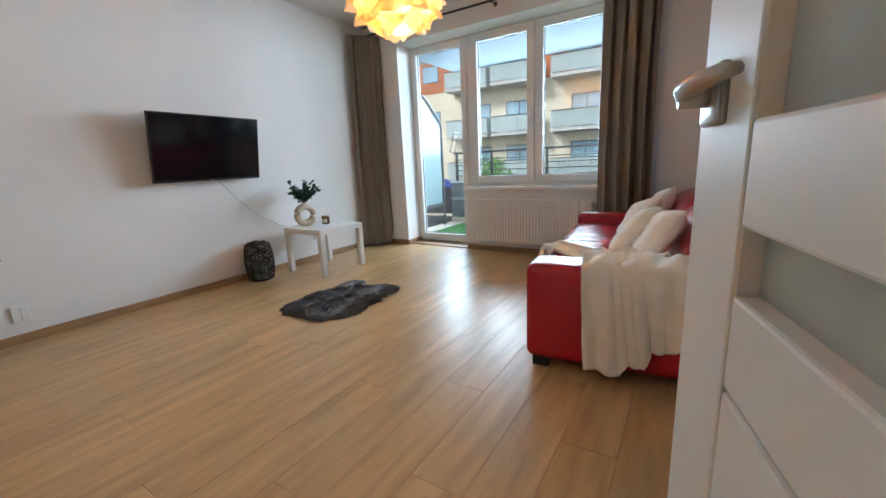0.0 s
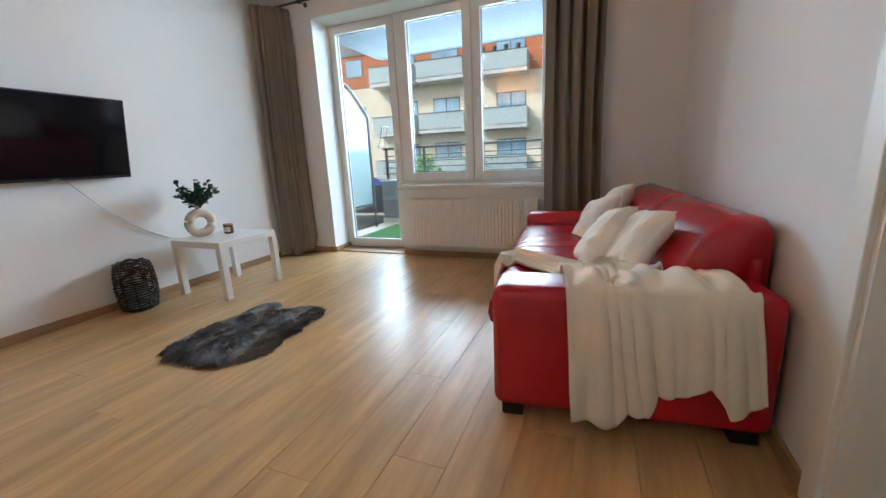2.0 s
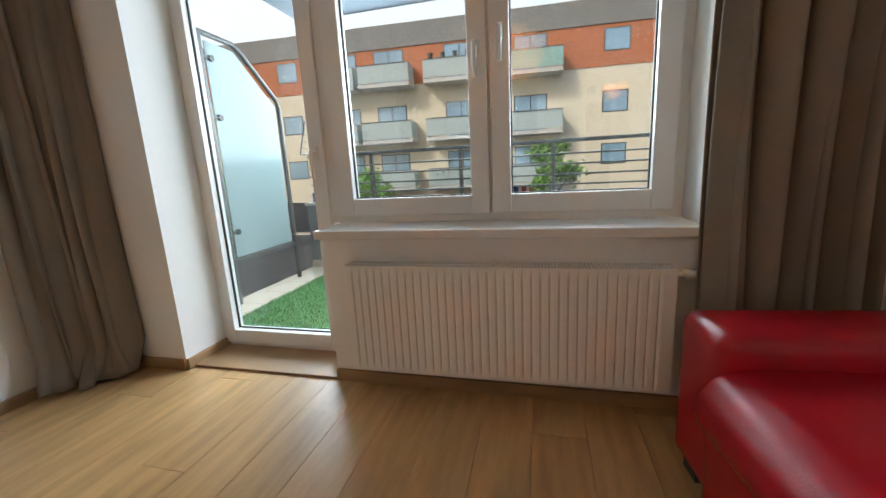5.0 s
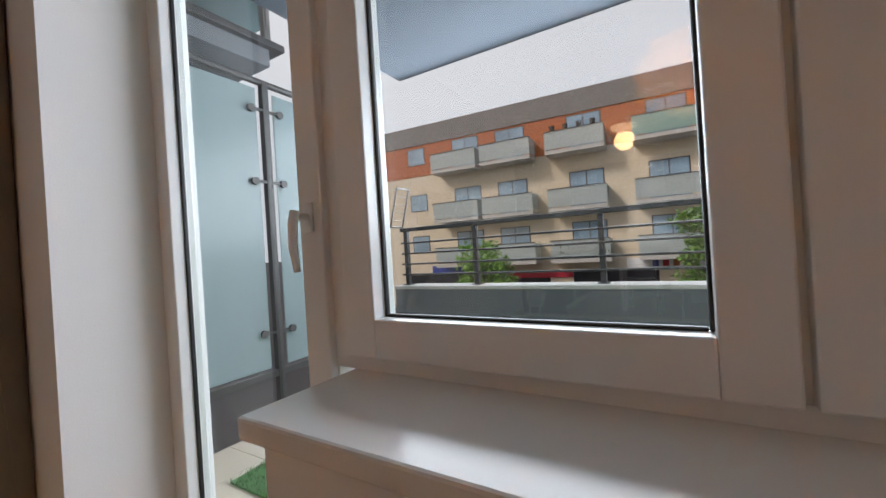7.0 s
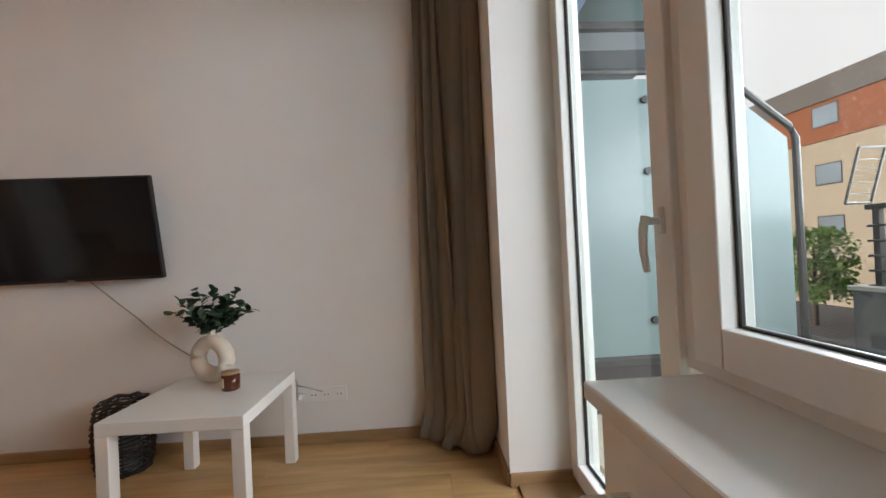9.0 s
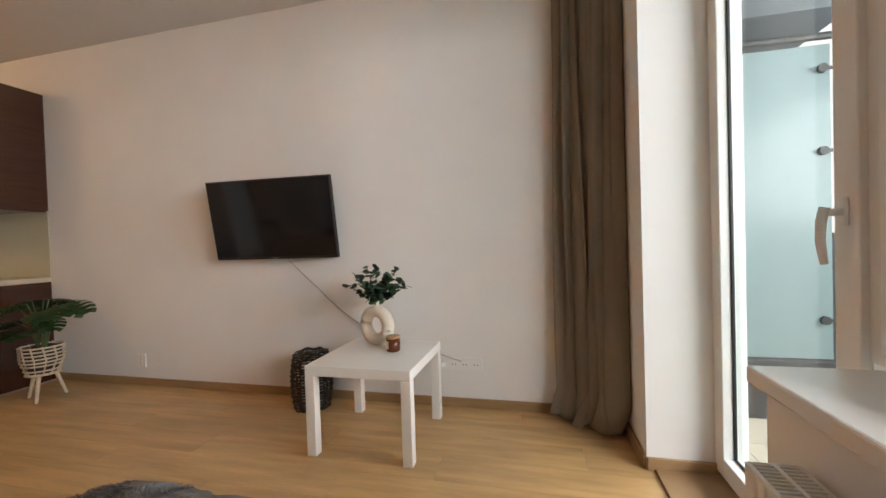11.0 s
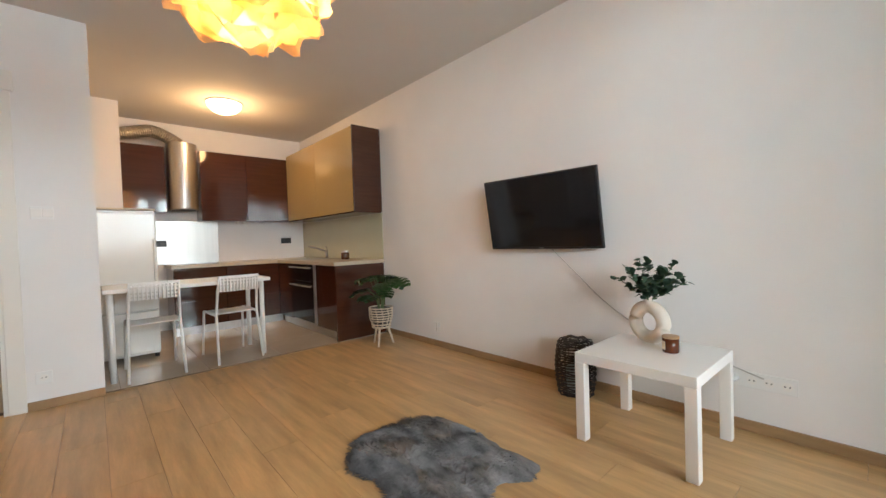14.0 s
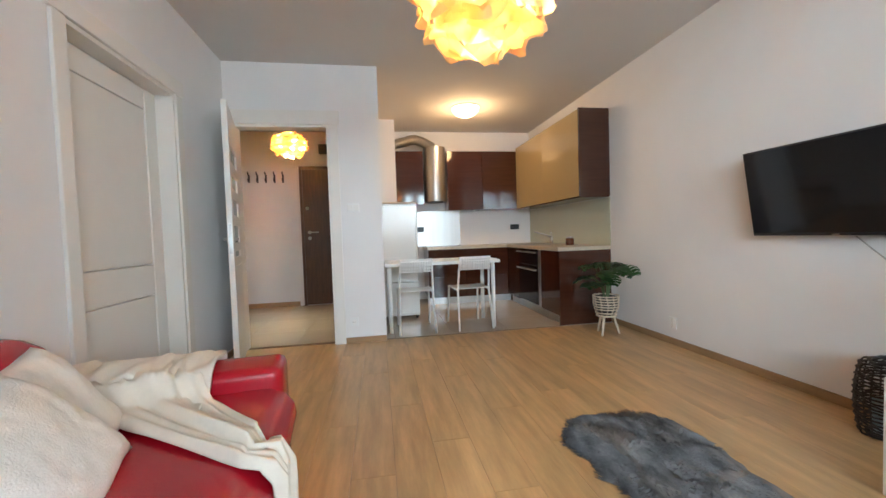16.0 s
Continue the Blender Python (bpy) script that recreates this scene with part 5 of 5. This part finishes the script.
structure("ground", bx(-400, -100, -3.6, 400, 900, -3.2), M_ASPH, "street and distant ground")
GB0 = pose(-19.1, 27.9, -3.2, 0, 0, 3.6)
bd = thing("apartment_building", GB0, "four-storey cream apartment building with an orange top floor", "apartment building")
BLN, BZ = 32.1, 13.3
FL = [3.15, 6.20, 9.60]      # balcony floors
part("wall", bx(-12, 0, 0, BLN, 9, 9.65), M_CREAMF, bd)
part("cladding", bx(-12, -0.05, 9.65, BLN - 0.9, 9, 11.92), M_ORANGE, bd, "orange wooden cladding of the top floor")
part("roof_band", join(bx(-12, -0.12, 11.92, BLN, 9, BZ), bx(BLN - 0.9, -0.12, 9.65, BLN, 9, 11.92)), M_ROOF, bd, "grey roof band")


def bwindow(x, z, w, h, n, y=0.0):
    f = part("window", bx(x, y - 0.015, z, x + w, y + 0.10, z + h), M_BFRAME, bd)
    for k in range(n):
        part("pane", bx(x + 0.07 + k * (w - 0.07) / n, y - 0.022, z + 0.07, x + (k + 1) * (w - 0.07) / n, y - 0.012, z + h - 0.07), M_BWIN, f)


def balcony(x, z, w, glass, k):
    b = part("balcony", bx(x, -1.35, z - 0.22, x + w, 0.0, z), M_COPING, bd, "balcony with glass balustrade")
    part("balustrade", bx(x + 0.02, -1.33, z + 0.06, x + w - 0.02, -1.31, z + 1.08), glass, b)
    part("side_glass", bx(x + 0.0, -1.30, z + 0.06, x + 0.02, -0.02, z + 1.08), glass, b)
    part("side_glass", bx(x + w - 0.02, -1.30, z + 0.06, x + w, -0.02, z + 1.08), glass, b)
    part("handrail", bx(x, -1.36, z + 1.08, x + w, -1.30, z + 1.13), M_BFRAME, b)
    if k % 3 == 1:
        for i in range(4):
            part("flower_pot", cyl((x + 0.5 + 0.75 * i, -1.30, z + 1.13), (x + 0.5 + 0.75 * i, -1.30, z + 1.40), 0.12, 0.16, 10), M_BFRAME, b)


cols = [4.4, 8.0, 12.2, 16.9]
for r, z in enumerate(FL):
    for c, x in enumerate(cols):
        bwindow(x + (0.5 if c % 2 else 0.9), z + 0.05, 2.0, 2.15, 2, -0.05 if r == 2 else 0)
        balcony(x - 0.2, z, 3.3 if c != 3 else 3.5, (M_BGLASS2 if c == 3 and r == 2 else M_BGLASS), c + r * 4 if r == 2 else 0)
    for x in (1.6, 22.6, 26.0, -3.5, -7.5):
        bwindow(x, z + 0.85, 1.45, 1.25, 1, -0.05 if r == 2 else 0)
    bwindow(29.0, z + 0.05, 2.2, 2.15, 2, -0.05 if r == 2 else 0)
    balcony(28.6, z, 3.5, M_BGLASS, 0)
for k, x in enumerate((1.0, 7.0, 13.0, 19.0, 25.0)):
    part("shop_window", bx(x, -0.08, 0.2, x + 4.6, 0.05, 2.35), M_SHOP, bd, "dark shop window")
part("shop_sign", bx(3.2, -0.16, 2.35, 6.0, -0.02, 3.0), M_BLUE, bd, "blue shop sign")
part("shop_sign", bx(9.0, -0.16, 2.0, 13.0, -0.02, 2.4), M_REDS, bd, "red shop sign")
sg = part("shop_sign", bx(16.0, -0.16, 2.3, 20.4, -0.02, 3.0), M_WSIGN, bd, "white shop sign with coloured marks")
for i, mm in enumerate((M_BLUE, M_REDS, M_ORANGE, M_TREE)):
    part("sign_mark", bx(17.3 + 0.5 * i, -0.18, 2.5, 17.6 + 0.5 * i, -0.15, 2.85), mm, sg)
part("shop_sign", bx(25.5, -0.16, 2.0, 28.5, -0.02, 2.4), M_REDS, bd, "red shop sign")


def hedge(x, n):
    h = thing("potted_shrubs", GB0 @ pose(x, -1.2, FL[0]), "row of small dark green potted shrubs on a balcony", "shrubs")
    rn = random.Random(4)
    for i in range(n):
        bm = bmesh.new()
        for k in range(50):
            q = Vector((rn.gauss(0, 0.12), rn.gauss(0, 0.12), rn.uniform(0.1, 0.95)))
            q.x *= 1.2 - q.z
            vs = [bm.verts.new(q + Vector((rn.uniform(-.09, .09), rn.uniform(-.09, .09), rn.uniform(-.02, .16)))) for _ in range(3)]
            bm.faces.new(vs)
        part("shrub", moved(bm, pose(0.35 * i, 0, 0)), M_MONST, h)


hedge(12.6, 8)


def tree(x, y, top, rad, seed, label):
    t = thing("street_tree", pose(x, y, -3.2), label, "tree", "street trees")
    rn = random.Random(seed)
    H = top + 3.2
    part("trunk", tube([(0, 0, 0), (0.05, 0, H * 0.35), (0, 0.05, H * 0.8)], [0.12, 0.09, 0.03], 8), M_BARK, t)
    for k in range(7):
        a, z = rn.uniform(0, 6.28), H * rn.uniform(0.35, 0.6)
        part("limb", tube([(0, 0, z), (rad * 0.4 * math.cos(a), rad * 0.4 * math.sin(a), z + 0.5), (rad * 0.75 * math.cos(a), rad * 0.75 * math.sin(a), z + 1.0)], [0.04, 0.03, 0.01], 6), M_BARK, t)
    vv, ff = [], []
    clumps = []
    for k in range(42):
        a, b = rn.uniform(0, 6.28), rn.uniform(-0.9, 1.0)
        c = math.sqrt(1 - b * b * 0.8) * rn.uniform(0.35, 1.0)
        clumps.append((Vector((rad * c * math.cos(a), rad * c * math.sin(a), H * 0.62 + b * H * 0.36)), rn.uniform(0.18, 0.36) * rad))
    for i in range(5200):
        c, r = rn.choice(clumps)
        p = c + Vector((rn.gauss(0, 1), rn.gauss(0, 1), rn.gauss(0, 0.8))) * r * 0.5
        q = len(vv)
        s = rn.uniform(0.06, 0.12)
        d1 = Vector((rn.uniform(-1, 1), rn.uniform(-1, 1), rn.uniform(-0.6, 0.6))).normalized() * s
        d2 = d1.cross(Vector((rn.uniform(-1, 1), rn.uniform(-1, 1), rn.uniform(-1, 1)))).normalized() * s * 0.6
        vv += [p - d1, p + d2, p + d1, p - d2]
        ff.append((q, q + 1, q + 2, q + 3))
    m = bpy.data.meshes.new("crown")
    m.from_pydata(vv, [], ff)
    m.materials.append(M_TREE)
    o = new("crown", m)
    o.parent = t
    tagged(o, "many small light green leaves", kind="stuff")


tree(-8.3, 20.5, 1.1, 1.5, 1, "young light green street tree before the shops")
tree(0.4, 20.0, 1.8, 1.3, 2, "slender light green street tree")
tree(8.2, 19.5, 3.9, 2.3, 3, "tall leafy light green street tree")
tree(-17.5, 22.0, 1.3, 1.4, 4, "small light green street tree")
# ---- floor pieces ----
def planks():
    rnd = random.Random(5)
    w, gap = 0.192, 0.0011
    x, meshes, row = XL, {}, 0
    while x < XR - 0.01:
        x1 = min(x + w, XR)
        y = 0.20 - [0.0, 0.55, 0.95, 0.30, 0.75][row % 5] - rnd.uniform(0, 0.15)
        while y < 4.64:
            y0, y1 = max(y, 0.20), min(y + 1.29, 4.575)
            if y1 - y0 > 0.02:
                key = (round(x1 - x, 3), round(y1 - y0, 3))
                if key not in meshes:
                    bm = bx(0, 0, -0.012, key[0] - gap, key[1] - gap, 0, 0.0007, 1)
                    me = bpy.data.meshes.new("plank")
                    bm.to_mesh(me)
                    bm.free()
                    me.materials.append(M_OAK)
                    meshes[key] = me
                ob = new("plank", meshes[key])
                ob.location = (x, y0, 0)
                ob.parent = bpy.data.objects["floor"]
            y += 1.29
        x, row = x1, row + 1


def tiles(x0, x1, y0, y1, s, z, mat, parent, name="tile", gap=0.003):
    meshes = {}
    x = x0
    while x < x1 - 0.01:
        xe = min(x + s, x1)
        y = y1
        while y > y0 + 0.01:
            ys = max(y - s, y0)
            key = (round(xe - x, 3), round(y - ys, 3))
            if key not in meshes:
                bm = bx(0, 0, -0.011, key[0] - gap, key[1] - gap, 0, 0.001, 1)
                me = bpy.data.meshes.new(name)
                bm.to_mesh(me)
                bm.free()
                me.materials.append(mat)
                meshes[key] = me
            ob = new(name, meshes[key])
            ob.location = (x, ys, z)
            ob.parent = parent
            y = ys
        x = xe


planks()
tiles(XL, 0.24, YK, 0.185, 0.60, 0.0, M_TILE, bpy.data.objects["floor"])
tiles(0.36, HALLR, -2.19, 0.14, 0.60, 0.0, M_TILE, bpy.data.objects["floor"])
tiles(-2.75, 3.0, 4.94, 7.12, 0.33, -0.10, M_BTILE, bpy.data.objects["balcony_floor"])
